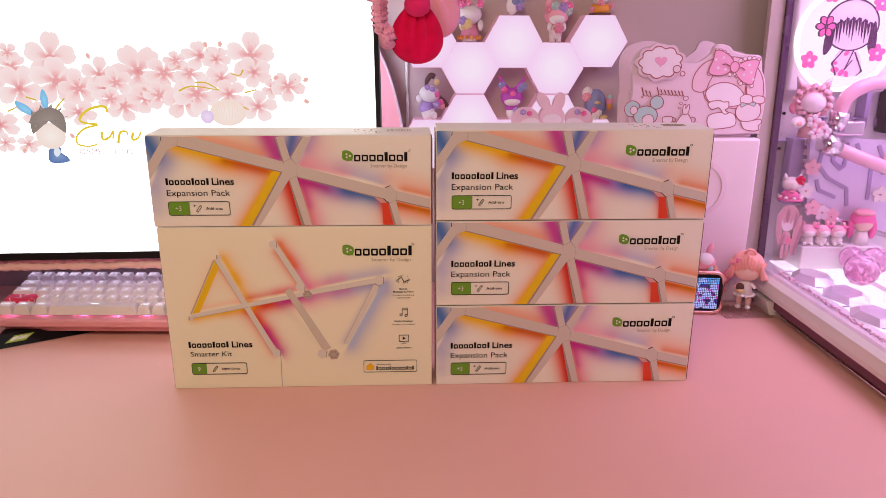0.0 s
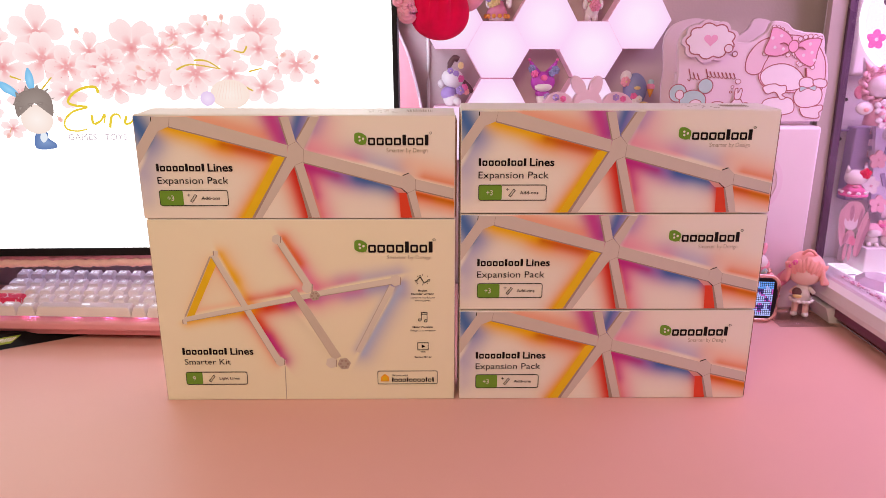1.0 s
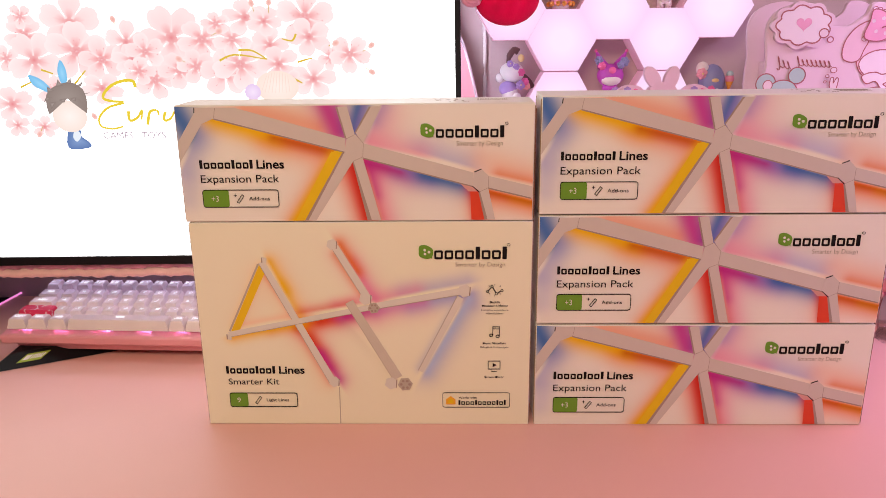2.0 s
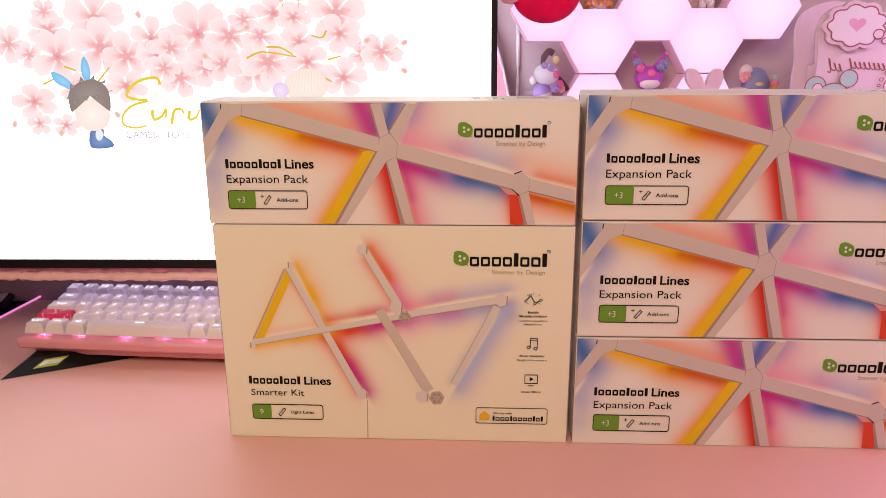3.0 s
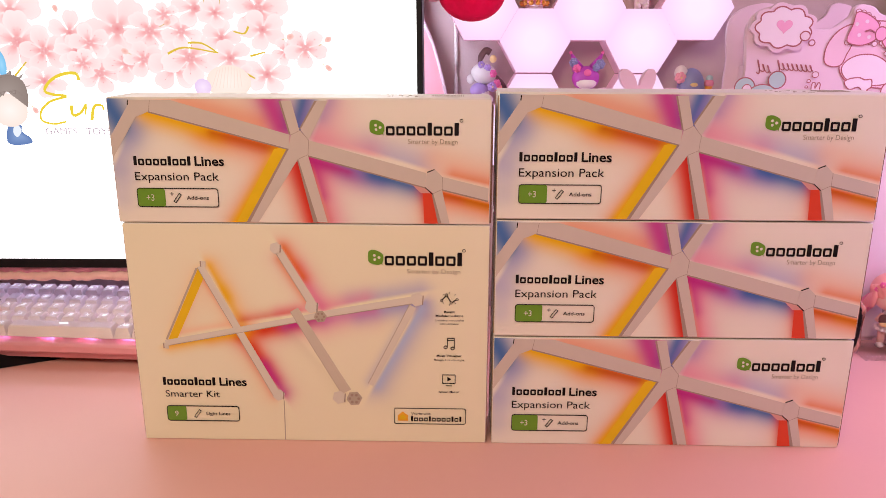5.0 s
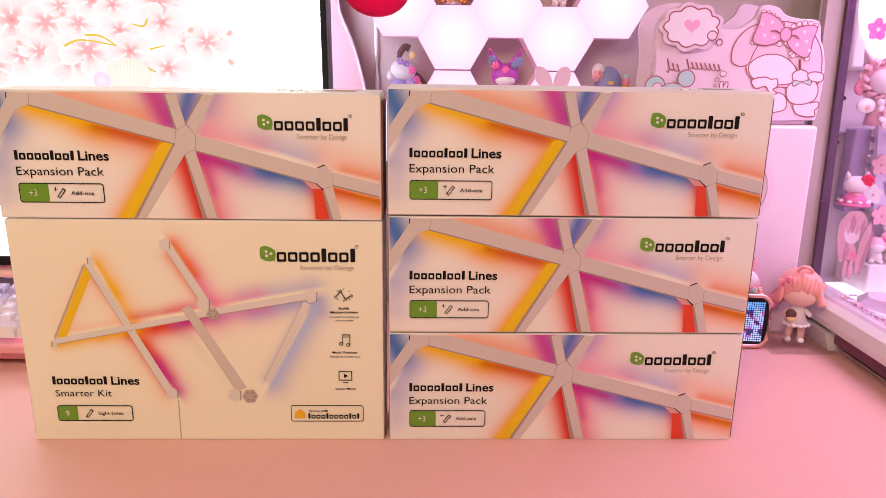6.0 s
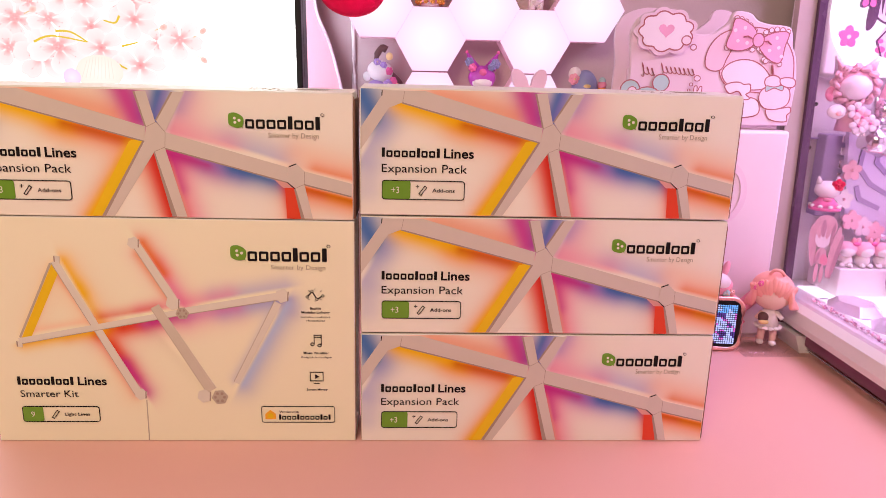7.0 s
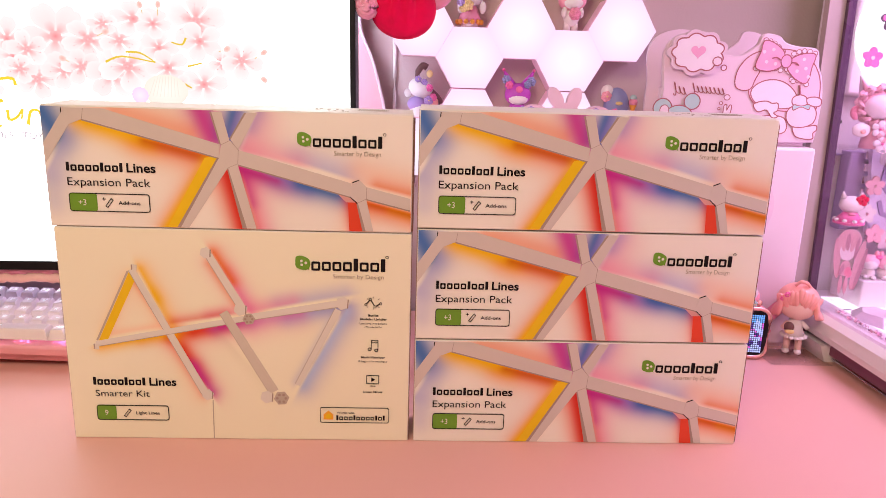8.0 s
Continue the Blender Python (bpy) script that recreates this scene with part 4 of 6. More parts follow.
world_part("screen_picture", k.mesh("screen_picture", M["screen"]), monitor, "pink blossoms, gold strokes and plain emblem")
GREY = glow("screen_grey", (0.50, 0.38, 0.45), 1.0)
wx, wz = on_screen(335, 361)
world_part("screen_words", lettering("GAMES \u00b7 TOYS \u00b7", wx, wz, 0.0735, 0.0072, 0.1545, GREY), monitor)
# soft ruffle hung under the screen
rng = random.Random(4)
for name, m, y, z, r, label in (("ruffle", M["ruffle"], -0.012, Z0 - 0.0118, 0.0052, "pale pink fabric roll along the lower edge"), ("garland", M["petals"], -0.009, Z0 - 0.0045, 0.0048, "magenta petal garland above the roll")):
    s, pts, rad = Shape(), [], []
    for i in range(140):
        pts.append((X0 + 0.02 + i * 0.0049, y, z + rng.uniform(-0.0012, 0.0012)))
        rad.append(r * rng.uniform(0.82, 1.12))
    s.tube(pts, rad, m, 10)
    part(name, s, monitor, label)

# ---- keyboard ----
keyboard = thing("keyboard", "pink compact keyboard with white backlit keycaps, on the desk mat", "keyboard", (-0.4550, 0.1455, 0.0), rz=-2.5)
KW = 0.150
tilt = pose(0, 0, 0.012, 9.0, 0, 0)


def kb_part(name, shape, parent, label=""):
    ob = part(name, shape, parent, label)
    ob.matrix_basis = tilt
    return ob


s = Shape()
s.box(-KW - 0.002, 0.0, 0.006, KW, 0.122, 0.018, M["kb"], 0.003)
s.box(-KW + 0.010, 0.010, -0.006, KW - 0.010, 0.114, 0.008, M["kb"], 0.002)
kb_part("case", s, keyboard, "pink case")
for fx in (-0.12, 0.12):
    for fy, fz in ((0.022, 0.010), (0.105, 0.024)):
        part("foot", Shape().rod((fx, fy, 0), (fx, fy, fz), 0.006, 0.006, M["black"]), keyboard)
kb_part("backlight", Shape().box(-KW + 0.010, 0.022, 0.0181, KW - 0.010, 0.114, 0.0186, glow("key_backlight", (0.80, 0.55, 1.0), 2.2)), keyboard, "pink backlight")
for x in (-0.128, -0.083, -0.028, 0.018, 0.062, 0.11):
    kb_part("backlight_led", Shape().ball((x, 0.0190, 0.0190), (0.0050, 0.0010, 0.0004), M["led"], 10, 6), keyboard)


def keycap(w):
    """A keycap: hollow-sided block that tapers to a slightly dished top."""
    s, d = Shape(), 0.0178
    bm = s.bm
    rings = []
    for z, i in ((0, 0), (0.0015, 0), (0.0108, 0.0024), (0.0122, 0.0033)):
        rings.append([bm.verts.new(p) for p in ((-w / 2 + i, i, z), (w / 2 - i, i, z), (w / 2 - i, d - i * 0.7, z), (-w / 2 + i, d - i * 0.7, z))])
    fs = [bm.faces.new(rings[0][::-1])]
    for a, b in zip(rings, rings[1:]):
        fs += [bm.faces.new((a[j], a[(j + 1) % 4], b[(j + 1) % 4], b[j])) for j in range(4)]
    c = bm.verts.new((0, d * 0.52, 0.0118))
    fs += [bm.faces.new((rings[-1][j], rings[-1][(j + 1) % 4], c)) for j in range(4)]
    s._mark(fs, M["key"], False)
    return s.mesh("keycap")


caps = {}
ROWS = (("!", ("Ctrl:1.25", "Win:1.25", "Alt:1.25", " :6.25", "Alt:1", "Fn:1", "Ctrl:1", "<:1", ">:1")), ("", ("Shift:2.25", "Z", "X", "C", "V", "B", "N", "M", ", <", ". >", "/ ?", "Shift:1.75", "^", "|")), ("", ("Caps:1.75", "A", "S", "D", "F", "G", "H", "J", "K", "L", "; :", "' =", "Enter:2.25", "+")), ("", ("Tab:1.5", "Q", "W", "E", "R", "T", "Y", "U", "I", "O", "P", "[ {", "] }", "/:1.5", "-")), ("", ("~ `", "1 !", "2 @", "3 #", "4 $", "5 %", "6 ^", "7 &", "8 *", "9 (", "0 )", "- _", "= +", "<:2", "*")))
for r, (_, keys) in enumerate(ROWS):
    x = -KW + 0.0045
    for key in keys:
        word, _, size = key.partition(":")
        w = float(size or 1) * 0.0195
        if x + w > KW - 0.004:
            break
        if w not in caps:
            caps[w] = keycap(w - 0.0009)
        ob = part("keycap", caps[w], keyboard)
        ob.matrix_basis = tilt @ pose(x + w / 2, 0.0090 + r * 0.0206, 0.0215 + (0.0030 if r == 4 else 0.0), -2 + r * 1.2, 0, 0)
        if r == 1 and x < -0.12:
            art = ob.data.copy()
            art.materials.clear()
            art.materials.append(M["key_art"])
            ob.data = art
            tagged(ob, "red and white patterned keycap")
        elif word.strip():
            lw = min(0.0026 * len(word) + 0.0018, w * 0.62)
            leg = part("legend", lettering(word, -lw / 2, 0, lw, 0.0042, 0, M["legend"], 0.012, 0.25), ob)
            leg.matrix_basis = pose(0, 0.0078, 0.0126, -90, 0, 0)
        else:
            part("legend", Shape().box(-0.005, 0.0105, 0.0115, 0.005, 0.0115, 0.0127, M["legend"]), ob)
        x += w

slab = thing("accessory_box", "flat black accessory box with a lime label, under the keyboard", "box", (-0.600, 0.107, 0.0), rz=29)


def sloped(s, x0, x1, u0, u1, lift, m):
    """A thin plate on the box's sloping front, from u0 to u1 of the slope."""
    at = lambda x, u, h: s.bm.verts.new((x + 0.026 * u, 0.020 * u - 0.5 * h, 0.012 * u + 0.9 * h))
    vs = [at(x, u, h) for h in (0.0, lift) for x, u in ((x0, u0), (x1, u0), (x1, u1), (x0, u1))]
    fs = [s.bm.faces.new([vs[q] for q in f]) for f in ((0, 1, 2, 3), (7, 6, 5, 4), (0, 4, 5, 1), (1, 5, 6, 2), (2, 6, 7, 3), (3, 7, 4, 0))]
    s._mark(fs, m, False)
    bmesh.ops.recalc_face_normals(s.bm, faces=fs)
    return s


s = Shape()
low = [(0, 0, 0.0004), (0.17, 0, 0.0004), (0.17, 0.075, 0.0004), (0.030, 0.075, 0.0004)]
top = [(0.026, 0.020, 0.012), (0.17, 0.020, 0.012), (0.17, 0.075, 0.012), (0.045, 0.075, 0.012)]
vs = [s.bm.verts.new(p) for p in low + top]
fs = [s.bm.faces.new([vs[q] for q in f]) for f in ((3, 2, 1, 0), (4, 5, 6, 7), (0, 1, 5, 4), (1, 2, 6, 5), (2, 3, 7, 6), (3, 0, 4, 7))]
s._mark(fs, M["black"], False)
part("box_body", s, slab)
part("label", sloped(Shape(), 0.022, 0.046, 0.34, 0.80, 0.0005, M["lime"]), slab, "lime green label")
s = sloped(Shape(), 0.0245, 0.0305, 0.45, 0.70, 0.0008, M["white"])
for i in range(5):
    sloped(s, 0.0320 + i * 0.0026, 0.0336 + i * 0.0026, 0.47, 0.70, 0.0008, M["white"])
part("label_mark", s, slab, "pale plain mark")
rim = thing("light_strip", "glowing magenta light strip along the edge of the desk mat", "light strip", (-0.733, 0.30, 0.0))
world_part("strip", Shape().tube(smooth_line([(-0.7285, -0.6, 0.0013), (-0.7285, 0.33, 0.0013), (-0.7275, 0.370, 0.0013)], 8), 0.0014, glow("strip_glow", (0.80, 0.22, 0.58), 1.1), 8), rim)
phone = thing("phone", "small white phone in a dark case lying behind the desk mat", "phone", (-0.80, 0.345, -0.004), rz=20)
part("case", Shape().box(-0.045, -0.028, 0, 0.045, 0.032, 0.010, M["black"], 0.004), phone)
part("back", Shape().box(-0.038, -0.022, 0.0095, 0.038, 0.026, 0.0125, M["white"], 0.002), phone)

# ---- wall lights ----
S = 0.0445
hexes = [(kx, z) for kx, rows in enumerate(((0.3955, 0.2400), (0.3565, 0.2785), (0.3955, 0.2400), (0.3565, 0.2785), (0.3965, 0.2400))) for z in rows]
proto = None
for kx, z in hexes:
    m = pose(-0.0012 + 0.0656 * kx, 0.342, z)
    if proto:
        copy_thing(proto, m)
        continue
    proto = thing("hexagon_light", "glowing white hexagonal wall light panel with pinkish edges", "wall light", m.translation, "hexagon wall lights")
    ring = [(S * math.cos(a * math.pi / 3), S * math.sin(a * math.pi / 3)) for a in range(6)]
    part("housing", Shape().prism([(a * 0.992, b * 0.992) for a, b in ring], 0.0045, 0.043, M["hex_side"]), proto)
    s = Shape()
    s.prism([(a * 0.985, b * 0.985) for a, b in ring], 0.0, 0.0045, M["hex"])
    bmesh.ops.bevel(s.bm, geom=[e for e in s.bm.edges if all(v.co.y < 0.001 for v in e.verts)], offset=0.0016, segments=2, affect="EDGES")
    part("diffuser", s, proto, "glowing white diffuser")

# ---- pieces behind and beside the monitor ----
pinkboard = thing("pink_board", "pink rounded board with a pale rim standing behind the monitor", "board", (-0.2, 0.335, 0))
edge = smooth_line([(-0.034, 0.0), (-0.036, 0.20), (-0.043, 0.274), (-0.060, 0.345), (-0.076, 0.385), (-0.082, 0.43), (-0.10, 0.50)], 6)
world_part("panel", Shape().prism(edge + [(-0.34, 0.50), (-0.34, 0.0)], 0.352, 0.366, M["curtain"]), pinkboard)
world_part("rim", Shape().tube([(a, 0.352, b) for a, b in edge], 0.0018, M["board_pale"], 8), pinkboard)
cable = thing("cable", "thin white cable running down the wall", "cable", (-0.034, 0.380, 0))
world_part("wire", Shape().tube(smooth_line([(-0.034, 0.380, 0.0), (-0.0345, 0.381, 0.20), (-0.033, 0.381, 0.33), (-0.037, 0.380, 0.44)], 6), 0.0024, M["white"], 8), cable)

bow = thing("fabric_bow", "large red velvet bow with pink roses hung beside the monitor", "bow", (-0.02, 0.175, 0.37))


def lobe(s, cx, cy, cz, rx, ry, rz, m, pleats, tilt_deg):
    """A stuffed bow loop: an egg with folds running out from the knot."""
    vs = bmesh.ops.create_uvsphere(s.bm, u_segments=64, v_segments=32, radius=1)["verts"]
    rot = pose(0, 0, 0, 0, tilt_deg, 0)
    for v in vs:
        a = math.atan2(v.co.x, -v.co.y if abs(v.co.y) > 1e-6 else 1e-6)
        up = (v.co.z + 1) / 2
        fold = 1 - 0.34 * up * (0.5 + 0.5 * math.cos(a * pleats + 2 * math.sin(3 * a))) ** 3 * (1 - v.co.z * v.co.z) ** 0.4
        narrow = 1 - 0.42 * up ** 1.6
        p = rot @ Vector((v.co.x * rx * narrow * fold, v.co.y * ry * narrow * fold * fold, v.co.z * rz))
        v.co = Vector((cx, cy, cz)) + p
    s._mark(s._faces(vs), m, True)
    return s


world_part("loop", lobe(Shape(), -0.018, 0.172, 0.407, 0.0395, 0.017, 0.0385, M["velvet"], 9, 3), bow, "red velvet loop")
world_part("loop", lobe(Shape(), -0.02, 0.180, 0.483, 0.038, 0.016, -0.040, M["velvet"], 9, -10), bow, "red velvet loop")
world_part("satin_loop", lobe(Shape(), 0.004, 0.197, 0.442, 0.034, 0.012, 0.043, M["velvet_pink"], 7, -22), bow, "pink satin loop")
world_part("knot", Shape().ball((-0.0175, 0.158, 0.440), (0.0165, 0.013, 0.0145), M["knot"], 20, 12), bow, "bright pink knot")
rng = random.Random(8)
for i in range(11):
    # wound satin ribbon: a rising spiral that opens outwards
    t, s = i / 10, Shape()
    cx, cz, a0 = -0.076 + 0.022 * t + rng.uniform(-0.005, 0.005), 0.468 - 0.070 * t, rng.random() * 6
    for turn_r, lift, thick in ((0.0022, -0.004, 0.0026), (0.0055, 0.0, 0.0034), (0.0085, 0.004, 0.0036)):
        s.tube([(cx + turn_r * (1 + 0.10 * math.sin(3 * q + a0)) * math.cos(q * 0.524 + a0), 0.158 + lift, cz + turn_r * math.sin(q * 0.524 + a0)) for q in range(12)], thick, M["velvet_pink"], 7, True)
    world_part("rosette", s, bow, "pink satin rosette")
world_part("hanger", Shape().tube([(-0.02, 0.19, 0.50), (-0.05, 0.185, 0.527), (-0.085, 0.18, 0.535)], 0.002, M["velvet_pink"], 6), bow)


# ---- organiser with the shaped lid ----
organiser = thing("organiser", "pink desk organiser with a shaped printed lid plate", "organiser", (0.385, 0.29, 0))
world_part("drawer", Shape().box(0.290, 0.252, 0.004, 0.4885, 0.345, 0.2605, M["board_pale"], 0.004), organiser, "pale pink drawer front")
world_part("base", Shape().box(0.295, 0.258, 0.0, 0.484, 0.34, 0.005, M["board"]), organiser)
s = Shape()
s.band(ellipse(0.408, 0.186, 0.0325, 0.0375, 40), 0.0075, 0.2500, 0.2522, M["board"], True)
world_part("ring_emblem", s, organiser, "darker pink ring")


def on_plate(a, b):
    """Plate coordinates: a runs across, b down, in quarter millimetres from the upper corner."""
    return 0.2629 + 0.000225 * a + 0.0000257 * b, 0.4009 + 0.0000056 * a - 0.0002135 * b


def plate_line(pts, per=4, closed=True):
    return smooth_line([on_plate(*p) for p in pts], per, closed)


outline = plate_line([(72, 655), (72, 560), (80, 440), (96, 340), (100, 190), (128, 112), (185, 65), (275, 42), (355, 52), (398, 90), (418, 140), (440, 167), (520, 169), (575, 137), (612, 108), (632, 66), (668, 51), (730, 66), (762, 100), (830, 120), (922, 130), (944, 165), (946, 230), (964, 290), (970, 400), (956, 510), (940, 600), (926, 655)], 4, False)
back = [(a - 0.007, b + 0.004) for a, b in outline]
s = Shape().prism(back, 0.300, 0.306, M["board"], True)
world_part("back_plate", s, organiser, "pink rear plate")
s = Shape().prism(outline, 0.262, 0.268, M["board"], True)
bmesh.ops.bevel(s.bm, geom=[e for e in s.bm.edges if all(v.co.y < 0.2621 for v in e.verts)], offset=0.0012, segments=2, affect="EDGES")
world_part("front_plate", s, organiser, "pink front plate with printed outlines")
world_part("tray", Shape().box(0.300, 0.268, 0.2605, 0.480, 0.300, 0.328, M["board"], 0.002), organiser)
YF = 0.2616


LAYER = [0]


def patch(s, pts, m, y=YF):
    LAYER[0] += 1
    y -= 0.00004 * (LAYER[0] % 64)
    s.prism(pts, y, y + 0.00003, m)
    return y


def outlined(s, pts, m, w=0.0013, y=YF):
    y = patch(s, pts, m, y)
    s.band(pts, w, y - 0.00002, y + 0.00001, M["board_line"], True)


cloud = [(0.329 + (0.0275 + 0.0045 * abs(math.sin(4.5 * a))) * math.cos(a), 0.3685 + (0.0185 + 0.0038 * abs(math.sin(4.5 * a))) * math.sin(a)) for a in (6.28319 * i / 64 for i in range(64))]
plate = [(0.329 + (a - 0.329) * 1.16, 0.3685 + (b - 0.3685) * 1.20) for a, b in cloud]
s = Shape().prism(plate, 0.2555, 0.2625, M["board"], True)
world_part("cloud_plate", s, organiser, "raised cloud-shaped plate")
s = Shape()
outlined(s, cloud, M["board_face"], 0.0015, 0.2550)
heart = [(0.3290 + 0.00056 * 16 * math.sin(t) ** 3, 0.3700 + 0.00052 * (13 * math.cos(t) - 5 * math.cos(2 * t) - 2 * math.cos(3 * t) - math.cos(4 * t))) for t in (6.28319 * i / 40 for i in range(40))]
patch(s, heart, M["hot_pale"], 0.2550)
outlined(s, ellipse(0.353, 0.3595, 0.0055, 0.0050), M["board_pale"], 0.0013, 0.2548)
outlined(s, ellipse(0.3645, 0.3525, 0.0034, 0.0032), M["board_pale"], 0.0012)
world_part("cloud_print", s, organiser, "cloud outline with a pink heart")
# bow, round plain shapes and tea things printed on the plate
s = Shape()
outlined(s, plate_line([(612, 180), (640, 140), (745, 135), (830, 150), (900, 195), (942, 270), (952, 350), (940, 440), (900, 480), (700, 470), (600, 440), (560, 370), (585, 280)]), M["hood"])
outlined(s, plate_line([(625, 148), (560, 176), (510, 232), (487, 292), (490, 342), (530, 362), (572, 350), (596, 300), (622, 250), (640, 180)]), M["hood"])
outlined(s, plate_line([(572, 372), (600, 330), (660, 304), (730, 306), (790, 340), (828, 400), (800, 452), (720, 462), (640, 450), (590, 420)]), M["board_face"])
outlined(s, plate_line([(600, 610), (580, 560), (600, 515), (680, 500), (750, 510), (772, 550), (760, 594), (690, 610)]), M["board_face"])
outlined(s, plate_line([(600, 470), (588, 440), (618, 424), (662, 420), (690, 432), (722, 432), (722, 470), (700, 486), (722, 506), (690, 512), (660, 470), (620, 480)]), M["board_face"])
outlined(s, plate_line([(812, 600), (806, 570), (830, 560), (890, 560), (935, 555), (940, 580), (920, 600), (920, 630), (880, 634), (830, 622)]), M["board_pale"])
outlined(s, plate_line([(770, 520), (778, 470), (820, 440), (880, 430), (925, 455), (935, 500), (915, 545), (860, 566), (800, 560)]), M["board_pale"])
outlined(s, plate_line([(800, 430), (805, 400), (840, 384), (875, 396), (884, 430), (862, 446), (820, 450)]), M["board_pale"])
outlined(s, plate_line([(882, 405), (920, 396), (958, 408), (958, 440), (930, 450), (888, 436)]), M["board_pale"])
outlined(s, plate_line([(808, 440), (806, 470), (850, 452), (892, 466), (896, 438), (850, 446)]), M["mint"], 0.001)
# frills round the two halves of the bow
for ax, ab, bx, bb, n in ((650, 88, 742, 150, 5), (596, 240, 730, 250, 6), (800, 160, 915, 158, 5), (765, 245, 790, 300, 3), (800, 310, 872, 326, 4)):
    for q in range(n):
        t = q / (n - 1)
        outlined(s, ellipse(*on_plate(ax + (bx - ax) * t, ab + (bb - ab) * t - 14 * math.sin(t * 3.14)), 0.0030, 0.0028, 10), M["board_pale"], 0.0008)
outlined(s, plate_line([(640, 92), (690, 100), (748, 152), (738, 222), (672, 255), (605, 245), (594, 215), (622, 150)]), M["hot_pale"])
outlined(s, plate_line([(788, 186), (850, 160), (918, 164), (900, 232), (876, 316), (820, 305), (768, 248), (776, 215)]), M["hot_pale"])
outlined(s, ellipse(*on_plate(760, 201), 0.0066, 0.0076), M["hot_pale"])
for a, b in ((690, 138), (652, 204), (640, 150), (700, 215), (856, 190), (818, 254), (866, 240), (880, 285)):
    patch(s, ellipse(*on_plate(a, b), 0.0022, 0.0022, 8), M["board_pale"])
for pts in ([(682, 185), (705, 180), (728, 195)], [(788, 208), (808, 208), (826, 224)], [(835, 330), (838, 380)]):
    s.band(plate_line(pts, 4, False), 0.0012, YF - 0.0028, YF, M["board_line"])
world_part("bow_print", s, organiser, "printed spotted bow over plain rounded outlines")
s = Shape()
outlined(s, ellipse(0.2945, 0.303, 0.0115, 0.0115), M["mint"])
outlined(s, ellipse(0.330, 0.312, 0.0098, 0.0095), M["mint"])
outlined(s, ellipse(0.315, 0.293, 0.0175, 0.0140, 24), M["mint"])
outlined(s, ellipse(0.297, 0.301, 0.0055, 0.0060, 14), M["board_pale"], 0.001)
outlined(s, ellipse(0.319, 0.287, 0.0088, 0.0078, 16), M["board_pale"], 0.001)
outlined(s, smooth_line([(0.341, 0.291), (0.3425, 0.282), (0.353, 0.282), (0.355, 0.291)], 4, True), M["board_pale"], 0.0012)
outlined(s, smooth_line([(0.366, 0.291), (0.362, 0.280), (0.384, 0.280), (0.381, 0.291), (0.374, 0.297)], 4, True), M["board_pale"], 0.0012)
s.band(ellipse(0.357, 0.287, 0.0035, 0.0032, 12), 0.001, YF - 0.0007, YF, M["board_line"], True).band(ellipse(0.386, 0.287, 0.0042, 0.0040, 12), 0.001, YF - 0.0007, YF, M["board_line"], True)
outlined(s, smooth_line([(0.370, 0.296), (0.3695, 0.308), (0.373, 0.309), (0.3735, 0.303), (0.3765, 0.309), (0.379, 0.307), (0.377, 0.296)], 3, True), M["board_pale"], 0.0011)
for x, z, r in ((0.372, 0.318, 0.0038), (0.3655, 0.311, 0.0021), (0.3635, 0.3045, 0.0016)):
    outlined(s, ellipse(x, z, r, r * 0.85, 10), M["board_pale"], 0.0009)
world_part("tea_print", s, organiser, "printed mint shapes, cup and teapot")
s = Shape()
for a0, a1, loops, tall in ((150, 222, 3, 30), (250, 432, 8, 26)):
    pts = []
    for q in range(loops * 14 + 1):
        t = q / 14
        pts.append((a0 + (a1 - a0) * t / loops + 9 * math.sin(6.2832 * t), 352 + 18 * (t / loops) - tall * (1.25 if t < 1 else 0.7) * math.cos(6.2832 * t + 2.4)))
    s.band(plate_line(pts, 1, False), 0.0008, YF - 0.0004, YF + 0.0004, M["board_line"])
world_part("flourish", s, organiser, "thin wine-red flourish")


# ---- figurines: one plain mesh each ----
def figurine(at, label, build, rz=0.0, name="figurine", group="", size=1.0):
    s = Shape()
    build(s)
    ob = new(name, s.mesh(name))
    ob.matrix_basis = pose(*at, 0, 0, rz) @ Matrix.Scale(size, 4)
    return tagged(ob, label, "figurine", group)


def posy(s, spots, r, mats, seed):
    """Small roses: two rings of overlapping petals about a bud."""
    rng = random.Random(seed)
    for x, y, z in spots:
        m = rng.choice(mats)
        q, a0 = r * rng.uniform(0.75, 1.1), rng.random() * 6
        for ring, n, reach, wide, back in ((0, 6, 0.55, 0.46, 0.10), (1, 4, 0.28, 0.34, -0.18)):
            for p in range(n):
                a = a0 + p * 6.2832 / n + ring
                s.ball((x + q * reach * math.cos(a), y + q * back, z + q * reach * math.sin(a)), (q * wide, q * 0.30, q * wide), m, 8, 5)
        s.ball((x, y - q * 0.40, z), q * 0.20, M["butter"] if rng.random() < 0.35 else m, 6, 4)


